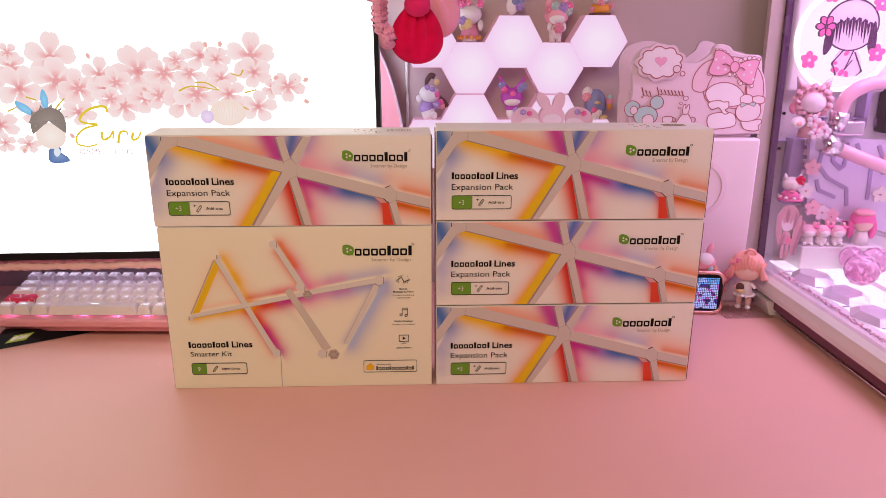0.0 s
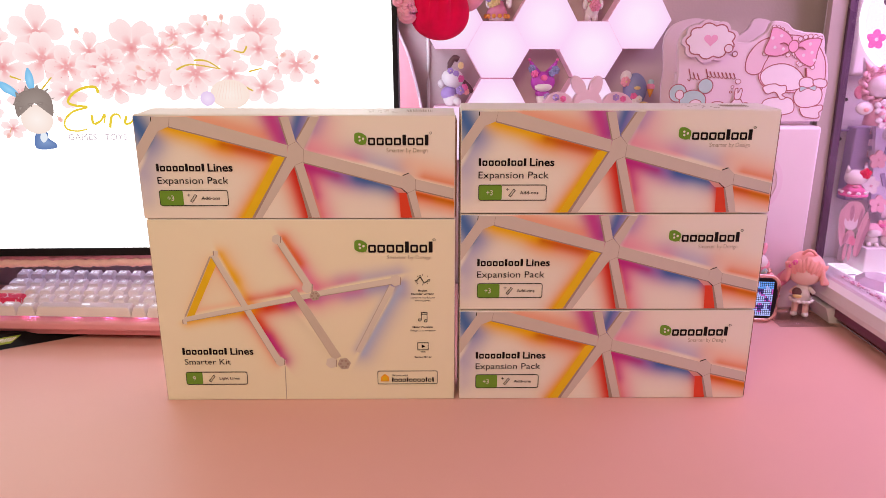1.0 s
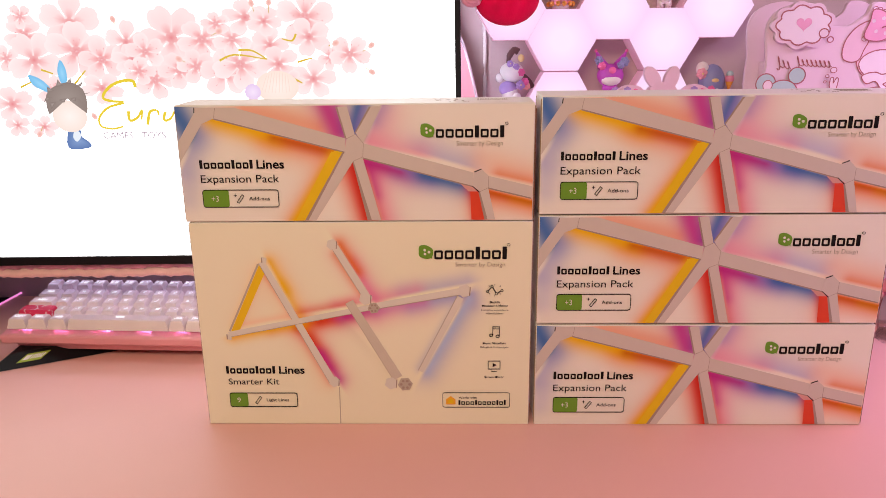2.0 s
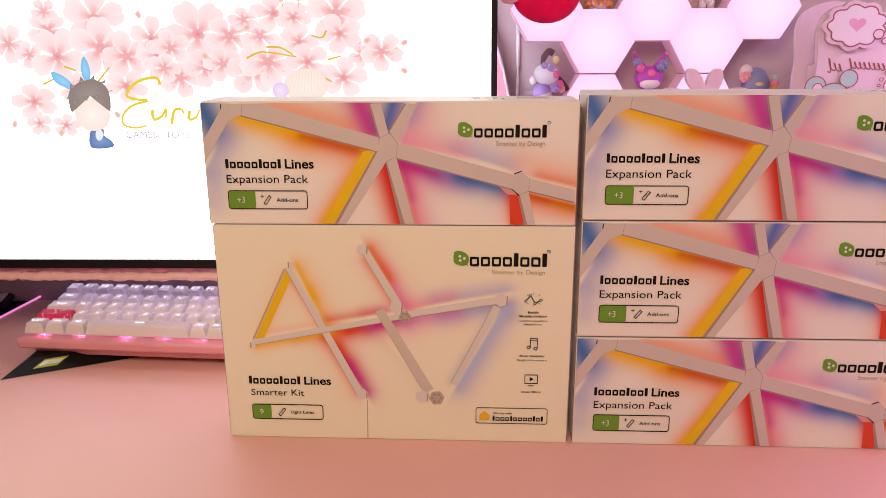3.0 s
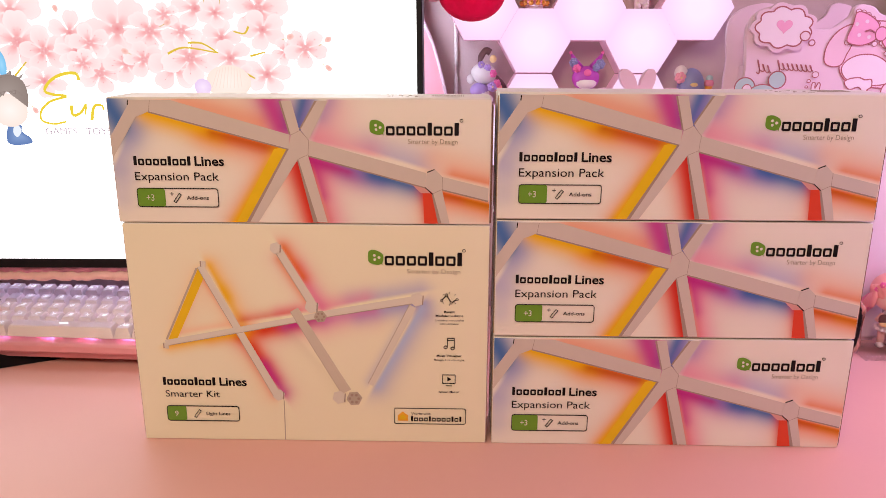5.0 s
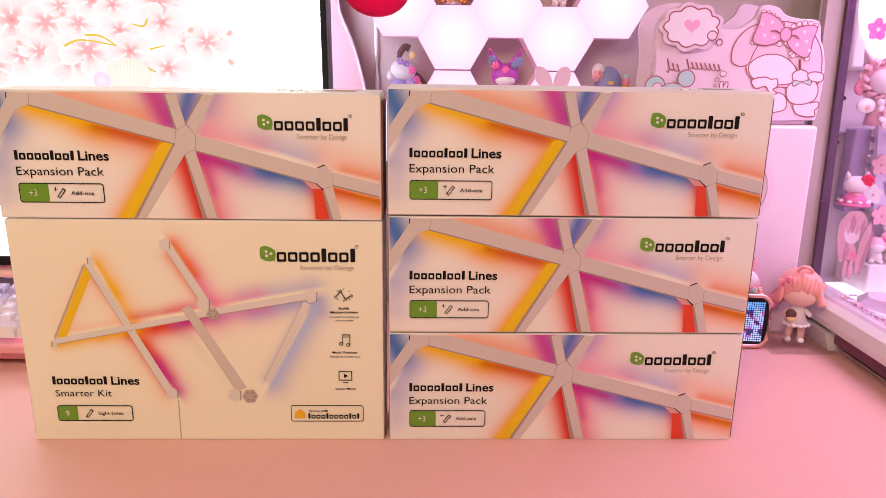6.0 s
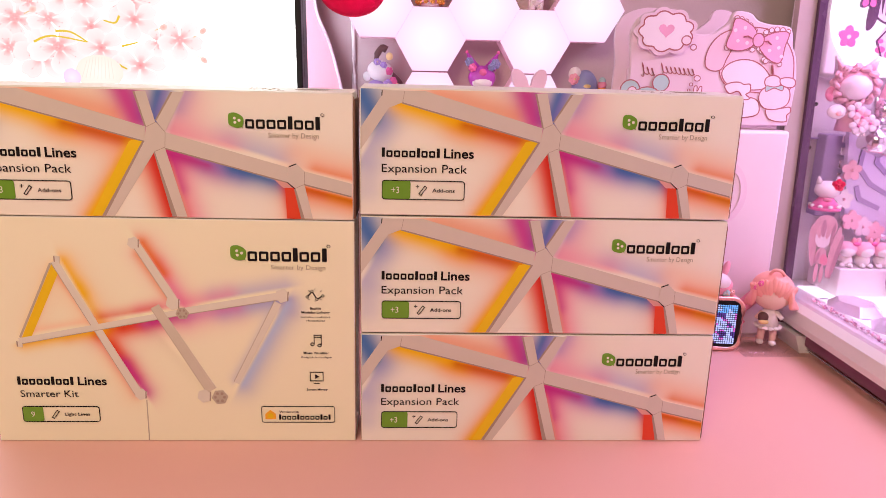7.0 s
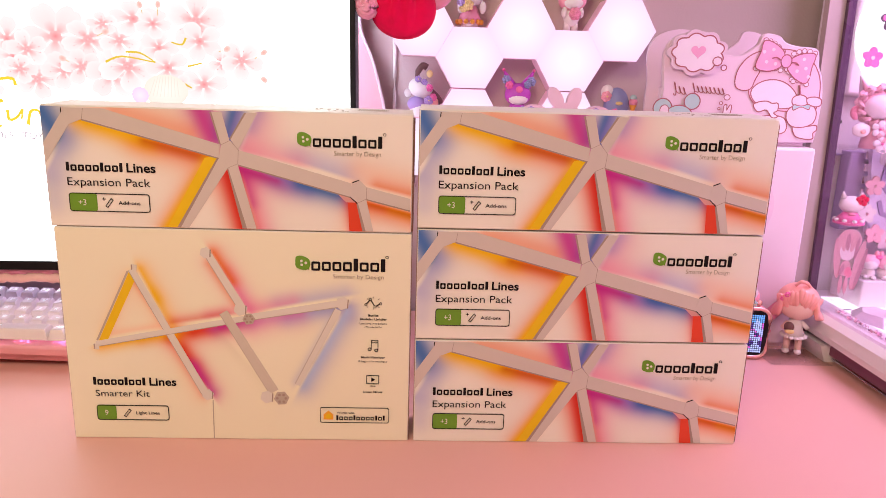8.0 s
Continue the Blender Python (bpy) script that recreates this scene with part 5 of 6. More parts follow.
def flower_cat(s):
    s.rod((0, 0, 0), (0, 0, 0.006), 0.011, 0.011, M["cream"])
    s.rod((0, 0, 0.005), (0, 0, 0.026), 0.0165, 0.0085, M["rose"], 18)
    for i in range(12):
        s.ball((0.016 * math.cos(i * 0.5236), 0.016 * math.sin(i * 0.5236), 0.006), 0.0032, M["amber"], 8, 6)
    s.ball((0, 0, 0.040), (0.0185, 0.0155, 0.0150), M["cream"], 20, 12)
    for x in (-0.013, 0.013):
        s.rod((x, 0, 0.050), (x * 1.15, 0, 0.061), 0.006, 0.001, M["cream"], 10)
    for x in (-0.014, 0.015):
        s.ball((x, -0.008, 0.024), (0.0045, 0.005, 0.008), M["cream"], 10, 6)
    posy(s, [(-0.015, -0.012, 0.056), (-0.005, -0.012, 0.058), (0.013, -0.012, 0.055), (-0.014, -0.014, 0.030), (-0.006, -0.016, 0.026), (-0.012, -0.014, 0.022)], 0.0075, [M["rose"], M["hot"], M["butter"], M["lilac"]], 1)


def flower_bunny(s):
    for x in (-0.005, 0.005):
        s.rod((x, 0, 0), (x, 0, 0.012), 0.0042, 0.0045, M["cream"])
    s.ball((0, 0, 0.016), (0.0105, 0.009, 0.012), M["cream"])
    s.ball((0, 0, 0.038), (0.0185, 0.0150, 0.0150), M["bunny"], 20, 12)
    s.ball((0, -0.0058, 0.035), (0.0140, 0.0100, 0.0095), M["cream"], 18, 10)
    for x in (-0.012, 0.012):
        s.ball((x, 0.002, 0.056), (0.0055, 0.004, 0.012), M["bunny"], 10, 8)
        s.ball((x * 0.9, -0.006, 0.022), (0.004, 0.004, 0.007), M["cream"], 8, 6)
    posy(s, [(-0.014, -0.010, 0.047), (-0.004, -0.012, 0.052), (0.008, -0.011, 0.050), (0.016, -0.009, 0.045), (0.002, -0.013, 0.020), (0.017, -0.008, 0.052)], 0.0080, [M["rose"], M["lilac"], M["mint"], M["hot"]], 2)


def small_white(s):
    s.ball((0, 0, 0.014), (0.009, 0.008, 0.014), M["cream"])
    s.ball((0, 0, 0.034), (0.013, 0.011, 0.012), M["cream"])
    for x in (-0.018, 0.018):
        s.ball((x, 0.002, 0.036), (0.011, 0.003, 0.006), M["cream"], 10, 6)
    posy(s, [(0.010, -0.007, 0.012), (0.012, -0.007, 0.022), (0.003, -0.009, 0.020)], 0.0065, [M["lilac"], M["slate"]], 3)


def amber_cake(s):
    s.rod((0, 0, 0), (0, 0, 0.004), 0.017, 0.017, M["brown"], 20)
    s.rod((0, 0, 0.004), (0, 0, 0.016), 0.0155, 0.014, M["amber"], 20)
    s.ball((0, 0, 0.026), (0.012, 0.011, 0.011), M["cream"])
    posy(s, [(-0.014, -0.009, 0.008), (0.015, -0.008, 0.014), (-0.003, -0.014, 0.018)], 0.0060, [M["rose"], M["cream"], M["lilac"]], 4)


def leaning_pup(s):
    s.ball((0, 0, 0.012), (0.011, 0.010, 0.014), M["cream"])
    s.ball((-0.002, 0, 0.017), (0.0125, 0.0105, 0.010), M["lilac"])
    s.ball((0.008, -0.008, 0.006), (0.006, 0.007, 0.006), M["cream"], 10, 8)
    s.ball((0.003, 0, 0.038), (0.0165, 0.0135, 0.0130), M["cream"], 20, 12, pose(0, 0, 0, 0, 12, 0))
    s.ball((-0.014, 0, 0.031), (0.005, 0.004, 0.006), M["cream"], 10, 6)
    s.tube(smooth_line([(-0.002, 0, 0.049), (-0.001, 0, 0.058), (0.005, 0, 0.066), (0.011, 0, 0.064)], 4), [0.003] * 4 + [0.004] * 4 + [0.0045] * 5, M["brown"], 8)
    s.tube(smooth_line([(0.017, 0, 0.034), (0.026, 0, 0.026), (0.031, 0, 0.018)], 4), 0.0038, M["brown"], 8)
    posy(s, [(-0.002, -0.011, 0.049), (0.006, -0.012, 0.045), (0.013, -0.012, 0.038), (0.018, -0.012, 0.026), (0.012, -0.013, 0.022), (0.021, -0.010, 0.020)], 0.0062, [M["amber"], M["lilac"], M["hot"], M["coral"]], 15)
    s.ball((0.014, -0.004, 0.056), (0.0045, 0.004, 0.005), M["butter"], 10, 6)


def hooded_imp(s):
    s.ball((0, 0, 0.010), (0.0085, 0.008, 0.011), M["cream"])
    s.ball((0, 0, 0.017), (0.0105, 0.009, 0.006), M["violet"])
    s.ball((0, 0, 0.033), (0.0175, 0.0145, 0.0150), M["violet"], 20, 12)
    s.ball((0, -0.0050, 0.0275), (0.0135, 0.0105, 0.0080), M["cream"], 16, 10)
    s.ball((0, -0.0130, 0.0395), (0.005, 0.003, 0.0045), M["hot"], 10, 6)
    for x in (-1, 1):
        s.rod((x * 0.010, 0, 0.044), (x * 0.020, 0, 0.064), 0.0078, 0.0008, M["violet"], 12)
        s.ball((x * 0.020, 0, 0.064), 0.0022, M["hot"], 8, 6)
    posy(s, [(-0.013, -0.010, 0.045), (-0.017, -0.008, 0.052), (0.011, -0.011, 0.046), (0.016, -0.009, 0.050), (0.006, -0.011, 0.013)], 0.0068, [M["slate"], M["lilac"], M["slate"], M["hot"]], 61)


def blue_bird(s):
    s.ball((0, 0, 0.022), (0.0170, 0.0150, 0.0240), M["slate"], 20, 14)
    s.ball((0, -0.0105, 0.0255), (0.0058, 0.007, 0.0032), M["butter"], 12, 8)
    for x in (-0.012, 0.012):
        s.ball((x, -0.008, 0.003), (0.007, 0.008, 0.0035), M["butter"], 10, 6)
    s.ball((-0.014, -0.002, 0.040), (0.0085, 0.007, 0.0095), M["cream"], 12, 8)
    posy(s, [(-0.016, -0.009, 0.034), (-0.004, -0.014, 0.014), (0.003, -0.015, 0.010), (-0.002, -0.015, 0.005)], 0.0070, [M["cream"], M["bunny"], M["hot"]], 7)
    s.rod((0.021, -0.006, 0.012), (0.021, -0.006, 0.024), 0.0008, 0.005, M["amber"], 10)
    s.ball((0.021, -0.006, 0.027), 0.006, M["rose"], 10, 8)
    s.ball((0.021, -0.006, 0.033), 0.0045, M["mint"], 10, 8)


TOP1, TOP2, LOW = 0.3955, 0.4345, 0.2788
figurine((0.0635, 0.360, TOP1), "white figurine in a pink dress with roses, on a wall light", flower_cat, 10)
figurine((0.1965, 0.360, TOP1), "white and pink figurine crowned with flowers, on a wall light", flower_bunny)
figurine((0.1285, 0.362, TOP2), "small white figurine with purple flowers, on a wall light", small_white)
figurine((0.2640, 0.362, TOP2), "white figurine on a brown cake base, on a wall light", amber_cake)
figurine((-0.0010, 0.358, LOW), "white figurine with brown ears and orange flowers, on a wall light", leaning_pup, 8)
figurine((0.1315, 0.358, LOW), "purple hooded figurine with pointed horns and flowers, on a wall light", hooded_imp)
figurine((0.2650, 0.358, LOW), "blue-grey bird figurine holding flowers and ice cream, on a wall light", blue_bird)


def bunny_stand(s):
    s.box(-0.046, 0.0, 0.0, 0.046, 0.006, 0.276, M["hood"], 0.002)
    for x, z, t in ((-0.040, 0.284, 0.25), (0.042, 0.284, -0.25)):
        s.prism(ellipse(x, z, 0.0205, 0.0175, 28, t), -0.004, 0.008, M["hood"], True)
        s.prism(ellipse(x + 0.006 * (1 if x < 0 else -1), z - 0.007, 0.0150, 0.0090, 20, t), -0.0055, -0.003, M["board_face"])
        posy(s, [(x - 0.004, -0.006, z + 0.011), (x + 0.006, -0.006, z + 0.009)], 0.005, [M["hot"], M["lilac"]], 9)
    s.prism(ellipse(0, 0.288, 0.0190, 0.0165, 28), -0.007, 0.010, M["hood"], True)
    s.prism(ellipse(0, 0.284, 0.0140, 0.0085, 22), -0.0085, -0.006, M["board_face"])
    for x, t, z in ((-0.013, 0.55, 0.310), (0.010, -0.30, 0.309)):
        s.prism(ellipse(x, z, 0.0082, 0.0150, 20, t), -0.005, 0.006, M["hood"], True)


figurine((0.1845, 0.3000, 0.0), "pink bunny-shaped stand with two round plaques, behind the cartons", bunny_stand, name="bunny_stand")


def big_doll(s):
    for x in (-0.0065, 0.0075):
        s.rod((x, 0, 0.0), (x * 0.85, 0, 0.030), 0.0036, 0.0050, M["skin"], 12)
        s.ball((x, -0.002, 0.003), (0.0045, 0.0062, 0.0035), M["cream"], 10, 6)
    s.rod((0, 0, 0.024), (0, 0, 0.046), 0.0125, 0.0062, M["cream"], 20)
    for i in range(14):
        s.ball((0.0130 * math.cos(i * 0.449), 0.0130 * math.sin(i * 0.449), 0.0235), (0.0034, 0.0034, 0.0022), M["cream"], 8, 6)
    s.ball((0, -0.001, 0.040), (0.0092, 0.007, 0.005), M["cream"], 12, 8)
    s.ball((-0.007, -0.009, 0.036), (0.0062, 0.004, 0.0066), M["brown"], 12, 8)
    s.ball((-0.006, -0.011, 0.031), (0.0060, 0.004, 0.003), M["butter"], 10, 6)
    s.rod((0.007, -0.002, 0.042), (0.0145, -0.007, 0.036), 0.0030, 0.0026, M["cream"], 10)
    s.rod((-0.008, -0.002, 0.040), (-0.014, -0.008, 0.034), 0.0034, 0.003, M["skin"], 10)
    s.ball((0, 0, 0.062), (0.0210, 0.0180, 0.0175), M["skin"], 24, 14)
    s.ball((0, 0.0055, 0.068), (0.0245, 0.0200, 0.0225), M["coral"], 28, 16)
    for i in range(13):
        a = -1.1 + i * 0.183
        drop = 0.004 * ((i * 7) % 3) / 2
        s.ball((0.0222 * math.sin(a), -0.0158 * math.cos(a) - 0.001, 0.0800 - drop * 0.7 - 0.010 * abs(a)), (0.0038, 0.0030, 0.0100), M["coral"], 10, 8, pose(0, 0, 0, 0, math.degrees(a) * 0.55, 0))
    for x in (-1, 1):
        for j in range(6):
            s.ball((x * (0.0205 + 0.0006 * j), -0.010 + 0.0040 * j, 0.0620 - 0.0014 * j), (0.0036, 0.0055, 0.0130), M["coral"], 10, 8, pose(0, 0, 0, 0, -x * (4 + 7 * j), 0))
    s.tube(smooth_line([(-0.018, 0.010, 0.056), (-0.029, 0.010, 0.042), (-0.033, 0.008, 0.028), (-0.027, 0.008, 0.020)], 5), [0.008] * 6 + [0.0065] * 5 + [0.003] * 5, M["rose"], 10)
    s.tube(smooth_line([(-0.006, -0.004, 0.0885), (-0.001, -0.006, 0.0945), (0.006, -0.005, 0.0935), (0.010, -0.002, 0.0885)], 5), 0.0020, M["coral"], 8)
    posy(s, [(-0.0145, -0.0165, 0.0790), (-0.0190, -0.0135, 0.0725)], 0.0046, [M["violet"], M["hot"]], 12)


DX, DY = 0.4770, 0.2200
figurine((DX, DY, 0.0062), "pink-haired doll in a white dress on a clear stand", big_doll, -24, "doll")
stand = thing("display_stand", "clear acrylic display stand under the doll", "display stand", (DX + 0.004, DY, 0))
part("base", Shape().box(-0.042, -0.028, 0.0, 0.038, 0.028, 0.006, M["acrylic"], 0.001), stand)
part("arm", Shape().tube(smooth_line([(0.030, 0.010, 0.006), (0.034, 0.014, 0.022), (0.020, 0.020, 0.044), (0.004, 0.016, 0.050)], 5), 0.0028, M["acrylic"], 8), stand)
part("joint", Shape().rod((0.030, 0.006, 0.018), (0.030, 0.018, 0.018), 0.004, 0.004, M["acrylic"]).rod((0.032, 0.006, 0.027), (0.032, 0.018, 0.027), 0.004, 0.004, M["acrylic"]), stand)

# ---- pixel clock ----
clock = thing("pixel_clock", "pink desk clock with a rose gold rim and lit pixel screen", "clock", (0.410, 0.212, 0), rz=-6)
s = Shape().prism(rrect(-0.030, 0.002, 0.030, 0.068, 0.014, 8), 0.0, 0.026, M["bunny"], True)
part("body", s, clock)
part("rim", Shape().tube([(a, 0.0, b) for a, b in rrect(-0.0285, 0.0035, 0.0285, 0.0665, 0.013, 8)], 0.0028, M["gold"], 10, True), clock, "rose gold rim")
part("face", Shape().prism(rrect(-0.0275, 0.0045, 0.0275, 0.0655, 0.012, 8), -0.0012, 0.001, M["black"]), clock, "black glass face")
px = [glow("pixel_" + n, c, 1.3) for n, c in (("white", (0.42, 0.46, 0.92)), ("cyan", (0.14, 0.34, 0.85)), ("pink", (0.55, 0.10, 0.50)), ("dark", (0.08, 0.04, 0.22)))]
rng, rows_px = random.Random(2), [Shape() for _ in px]
for i in range(17):
    for j in range(19):
        n = noise.noise(Vector((i * 0.33, j * 0.33, 2.0)))
        c = 1 if j > 14 and n < 0.2 else 0 if n > -0.08 else 2 if n > -0.25 else 3
        x, z = -0.0208 + i * 0.0026, 0.011 + j * 0.0026
        rows_px[c].prism([(x - 0.0009, z - 0.0009), (x - 0.0009, z + 0.0009), (x + 0.0009, z + 0.0009), (x + 0.0009, z - 0.0009)], -0.0017, -0.0011, px[c])
for s in rows_px:
    if s.mats:
        part("pixel_display", s, clock, "lit pixels")
    else:
        s.bm.free()
part("foot", Shape().box(-0.024, 0.002, 0.0, 0.024, 0.024, 0.004, M["bunny"], 0.001), clock)


def resting_bunny(s):
    s.ball((0, 0, 0.011), (0.020, 0.013, 0.012), M["bunny"], 18, 10)
    s.ball((0.002, -0.004, 0.016), (0.013, 0.010, 0.011), M["cream"], 16, 10)
    for x in (-0.008, 0.010):
        s.ball((x, 0.002, 0.030), (0.0045, 0.004, 0.011), M["bunny"], 10, 8, pose(0, 0, 0, 0, x * 1500, 0))
    posy(s, [(0.016, -0.009, 0.004), (0.009, -0.011, 0.004)], 0.005, [M["gold"], M["mint"]], 3)


figurine((0.409, 0.224, 0.0678), "small pink bunny figurine resting on the pixel clock", resting_bunny)


# ---- computer case ----
pc = thing("computer_case", "white glass-sided computer case with lilac lighting and pink figurines inside", "computer", (0.70, 0.0, 0))
GX = 0.512


def lean(x, z):
    """The case's rear post leans a little."""
    return x - 0.0225 * (z - 0.06)


s = Shape().prism([(lean(0.4925, 0.03), 0.03), (lean(0.4945, 0.62), 0.62), (lean(0.514, 0.62), 0.62), (lean(0.514, 0.03), 0.03)], 0.268, 0.279, M["pc_post"])
world_part("corner_post", s, pc, "brushed pale metal post")
s = Shape().prism([(lean(0.514, 0.06), 0.06), (lean(0.514, 0.62), 0.62), (lean(0.5235, 0.62), 0.62), (lean(0.5235, 0.06), 0.06)], 0.262, 0.268, M["band"])
world_part("glass_edge_band", s, pc, "dark printed edge of the glass")
bm = Shape()
prof = [(GX + 0.012, 0.028), (GX - 0.004, 0.028), (GX - 0.006, 0.036), (GX - 0.004, 0.050), (GX + 0.006, 0.060), (GX + 0.012, 0.060)]
a = [bm.bm.verts.new((x, -0.38, z)) for x, z in prof]
b = [bm.bm.verts.new((x, 0.290, z)) for x, z in prof]
fs = [bm.bm.faces.new((a[i], a[(i + 1) % 6], b[(i + 1) % 6], b[i])) for i in range(6)] + [bm.bm.faces.new(a[::-1]), bm.bm.faces.new(b)]
bm._mark(fs, M["pc_white"], False)
bmesh.ops.recalc_face_normals(bm.bm, faces=fs)
world_part("base_rail", bm, pc, "white bevelled base rail")
# the shade under the rail is put into the skirt's dark colour
world_part("base_skirt", Shape().box(GX + 0.006, -0.37, 0.010, 0.96, 0.30, 0.030, M["dark"]), pc, "recessed skirt, coloured dark for the shade under the case")
world_part("skirt_edge", Shape().tube([(GX + 0.001, -0.38, 0.010), (GX + 0.001, 0.19, 0.010)], 0.0012, M["chrome"], 6), pc, "thin bright edge line")
for y in (0.225, -0.30):
    for x in (0.535, 0.90):
        world_part("foot", Shape().prism([(x - 0.022, 0.0), (x + 0.020, 0.0), (x + 0.030, 0.022), (x - 0.030, 0.022)], y - 0.02, y + 0.03, M["pc_white"]), pc)
world_part("floor_plate", Shape().box(GX + 0.012, -0.37, 0.030, 0.96, 0.325, 0.058, M["pc_white"]), pc)
world_part("rear_panel", Shape().box(GX + 0.002, 0.325, 0.030, 0.96, 0.334, 0.64, M["pc_white"]), pc, "white perforated rear panel")
world_part("motherboard_tray", Shape().box(0.950, -0.37, 0.030, 0.96, 0.325, 0.64, M["pc_white"]), pc)
world_part("front_panel", Shape().box(GX + 0.002, -0.385, 0.030, 0.96, -0.375, 0.64, M["pc_white"]), pc)
world_part("top_panel", Shape().box(GX - 0.02, -0.385, 0.625, 0.96, 0.334, 0.64, M["pc_white"]), pc)
g = world_part("side_glass", Shape().box(GX - 0.002, -0.375, 0.060, GX + 0.001, 0.262, 0.625, M["glass"]), pc, "clear side glass")
g.visible_shadow = False
s = Shape()
for z in (0.290, 0.235, 0.19, 0.165, 0.10):
    s.rod((0.551 + 0.004 * (z > 0.2), 0.3255, z), (0.551 + 0.004 * (z > 0.2), 0.3225, z), 0.0025, 0.0025, M["black"], 10)
world_part("screws", s, pc)

# fan with a round lit face
FX, FZ, FY = 0.618, 0.401, 0.300
fan = world_part("fan", Shape().box(FX - 0.078, FY, FZ - 0.078, FX + 0.078, FY + 0.025, FZ + 0.078, M["pc_white"], 0.006), pc, "white fan with a glowing round face")
s = Shape().band(ellipse(FX, FZ, 0.0730, 0.0730, 48), 0.006, FY - 0.004, FY, M["led_white"], True)
s = part("light_ring", s, fan, "white glowing ring")
part("lit_face", Shape().prism(ellipse(FX, FZ, 0.068, 0.068, 48), FY - 0.003, FY, M["fan"]), fan, "pale lit disc")
s = Shape()
for x, z, r in ((FX - 0.052, FZ - 0.030, 0.0125), (FX + 0.050, FZ - 0.020, 0.0125), (FX - 0.030, FZ + 0.062, 0.011), (FX + 0.045, FZ + 0.05, 0.011)):
    for p in range(5):
        t = p * 1.2566 + 0.3
        s.prism(ellipse(x + r * 0.55 * math.cos(t), z + r * 0.55 * math.sin(t), r * 0.52, r * 0.40, 12, t), FY - 0.0052 - p * 0.0001, FY - 0.003, M["hot"])
    s.prism(ellipse(x, z, r * 0.2, r * 0.2, 8), FY - 0.0062, FY - 0.003, M["white"])
part("flower_print", s, fan, "pink flower prints")
s = Shape()
s.prism(ellipse(FX + 0.006, FZ + 0.020, 0.040, 0.036, 30), FY - 0.0044, FY - 0.003, M["fan_blade"])
s.band(ellipse(FX + 0.006, FZ + 0.020, 0.040, 0.036, 30), 0.002, FY - 0.0050, FY - 0.003, M["band"], True)
for i in range(15):
    # fringe of thin dark points under a pale cap
    x = FX - 0.026 + i * 0.0047
    z = FZ + 0.026 - 0.010 * ((i - 7) / 7) ** 2
    deep = 0.016 + 0.012 * ((i * 5) % 4) / 3
    s.prism([(x - 0.0020, z + 0.006 * (i % 2)), (x + 0.0024, z + 0.004), (x + 0.0012, z - deep)], FY - 0.0054 - 0.0001 * (i % 3), FY - 0.003, M["band"])
for side, a in ((-1, -0.026), (1, 0.040)):
    s.prism(smooth_line([(FX + a, FZ + 0.026), (FX + a - side * 0.006, FZ + 0.004), (FX + a - side * 0.004, FZ - 0.014), (FX + a + side * 0.005, FZ - 0.022), (FX + a + side * 0.006, FZ + 0.002)], 4, True), FY - 0.0053, FY - 0.003, M["band"])
s.prism(smooth_line([(FX - 0.004, FZ - 0.015), (FX - 0.014, FZ - 0.030), (FX - 0.012, FZ - 0.048), (FX + 0.004, FZ - 0.054), (FX + 0.026, FZ - 0.050), (FX + 0.028, FZ - 0.032), (FX + 0.016, FZ - 0.015)], 4, True), FY - 0.0048, FY - 0.003, M["fan_blade"])
for k, (ax, az, bx, bz, w) in enumerate(((-0.002, -0.016, -0.016, -0.034, 0.0016), (-0.016, -0.034, -0.008, -0.052, 0.0016), (0.014, -0.016, 0.004, -0.044, 0.0014), (0.016, -0.018, 0.031, -0.046, 0.0016), (0.004, -0.044, 0.014, -0.030, 0.0014), (0.031, -0.046, 0.024, -0.052, 0.0016))):
    s.band([(FX + ax, FZ + az), (FX + bx, FZ + bz)], w, FY - 0.0056, FY - 0.003, M["band"])
for k, (ax, az, r) in enumerate(((-0.010, -0.044, 0.0060), (0.000, -0.048, 0.0055), (0.008, -0.050, 0.0050), (-0.012, -0.034, 0.0040), (0.004, -0.020, 0.0045))):
    s.prism(ellipse(FX + ax, FZ + az, r, r * 0.7, 10, k), FY - 0.0051 - 0.0001 * k, FY - 0.003, M["hot"])
for p in range(6):
    t = p * 1.047
    e = ellipse(FX - 0.034 + 0.0085 * math.cos(t), FZ + 0.018 + 0.0095 * math.sin(t), 0.0062, 0.0046, 12, t)
    s.prism(e, FY - 0.0060 - 0.0001 * p, FY - 0.003, M["hot"])
    s.band(e, 0.0011, FY - 0.0062 - 0.0001 * p, FY - 0.003, M["band"], True)
part("plain_print", s, fan, "dark and pink plain printed shapes")

# graphics card plate with grooves
card = world_part("card_plate", Shape().prism([(0.580, 0.262), (0.735, 0.250), (0.735, 0.105), (0.592, 0.148)], 0.285, 0.292, M["lav"]), pc, "lavender metal plate with grooves")
s = Shape()
for pts in (((0.603, 0.250), (0.600, 0.215), (0.617, 0.195), (0.650, 0.178), (0.655, 0.150)), ((0.622, 0.250), (0.621, 0.222), (0.632, 0.212)), ((0.640, 0.250), (0.640, 0.214), (0.632, 0.208)), ((0.600, 0.192), (0.606, 0.176), (0.634, 0.164)), ((0.655, 0.248), (0.664, 0.228), (0.684, 0.212), (0.686, 0.160)), ((0.690, 0.245), (0.700, 0.225), (0.705, 0.200))):
    s.band(list(pts), 0.0056, 0.2832, 0.286, M["lav_dark"])
part("groove", s, card)
part("card_rail", Shape().tube([(0.590, 0.283, 0.145), (0.740, 0.283, 0.098)], 0.004, M["chrome"], 8), card, "chrome edge rail")
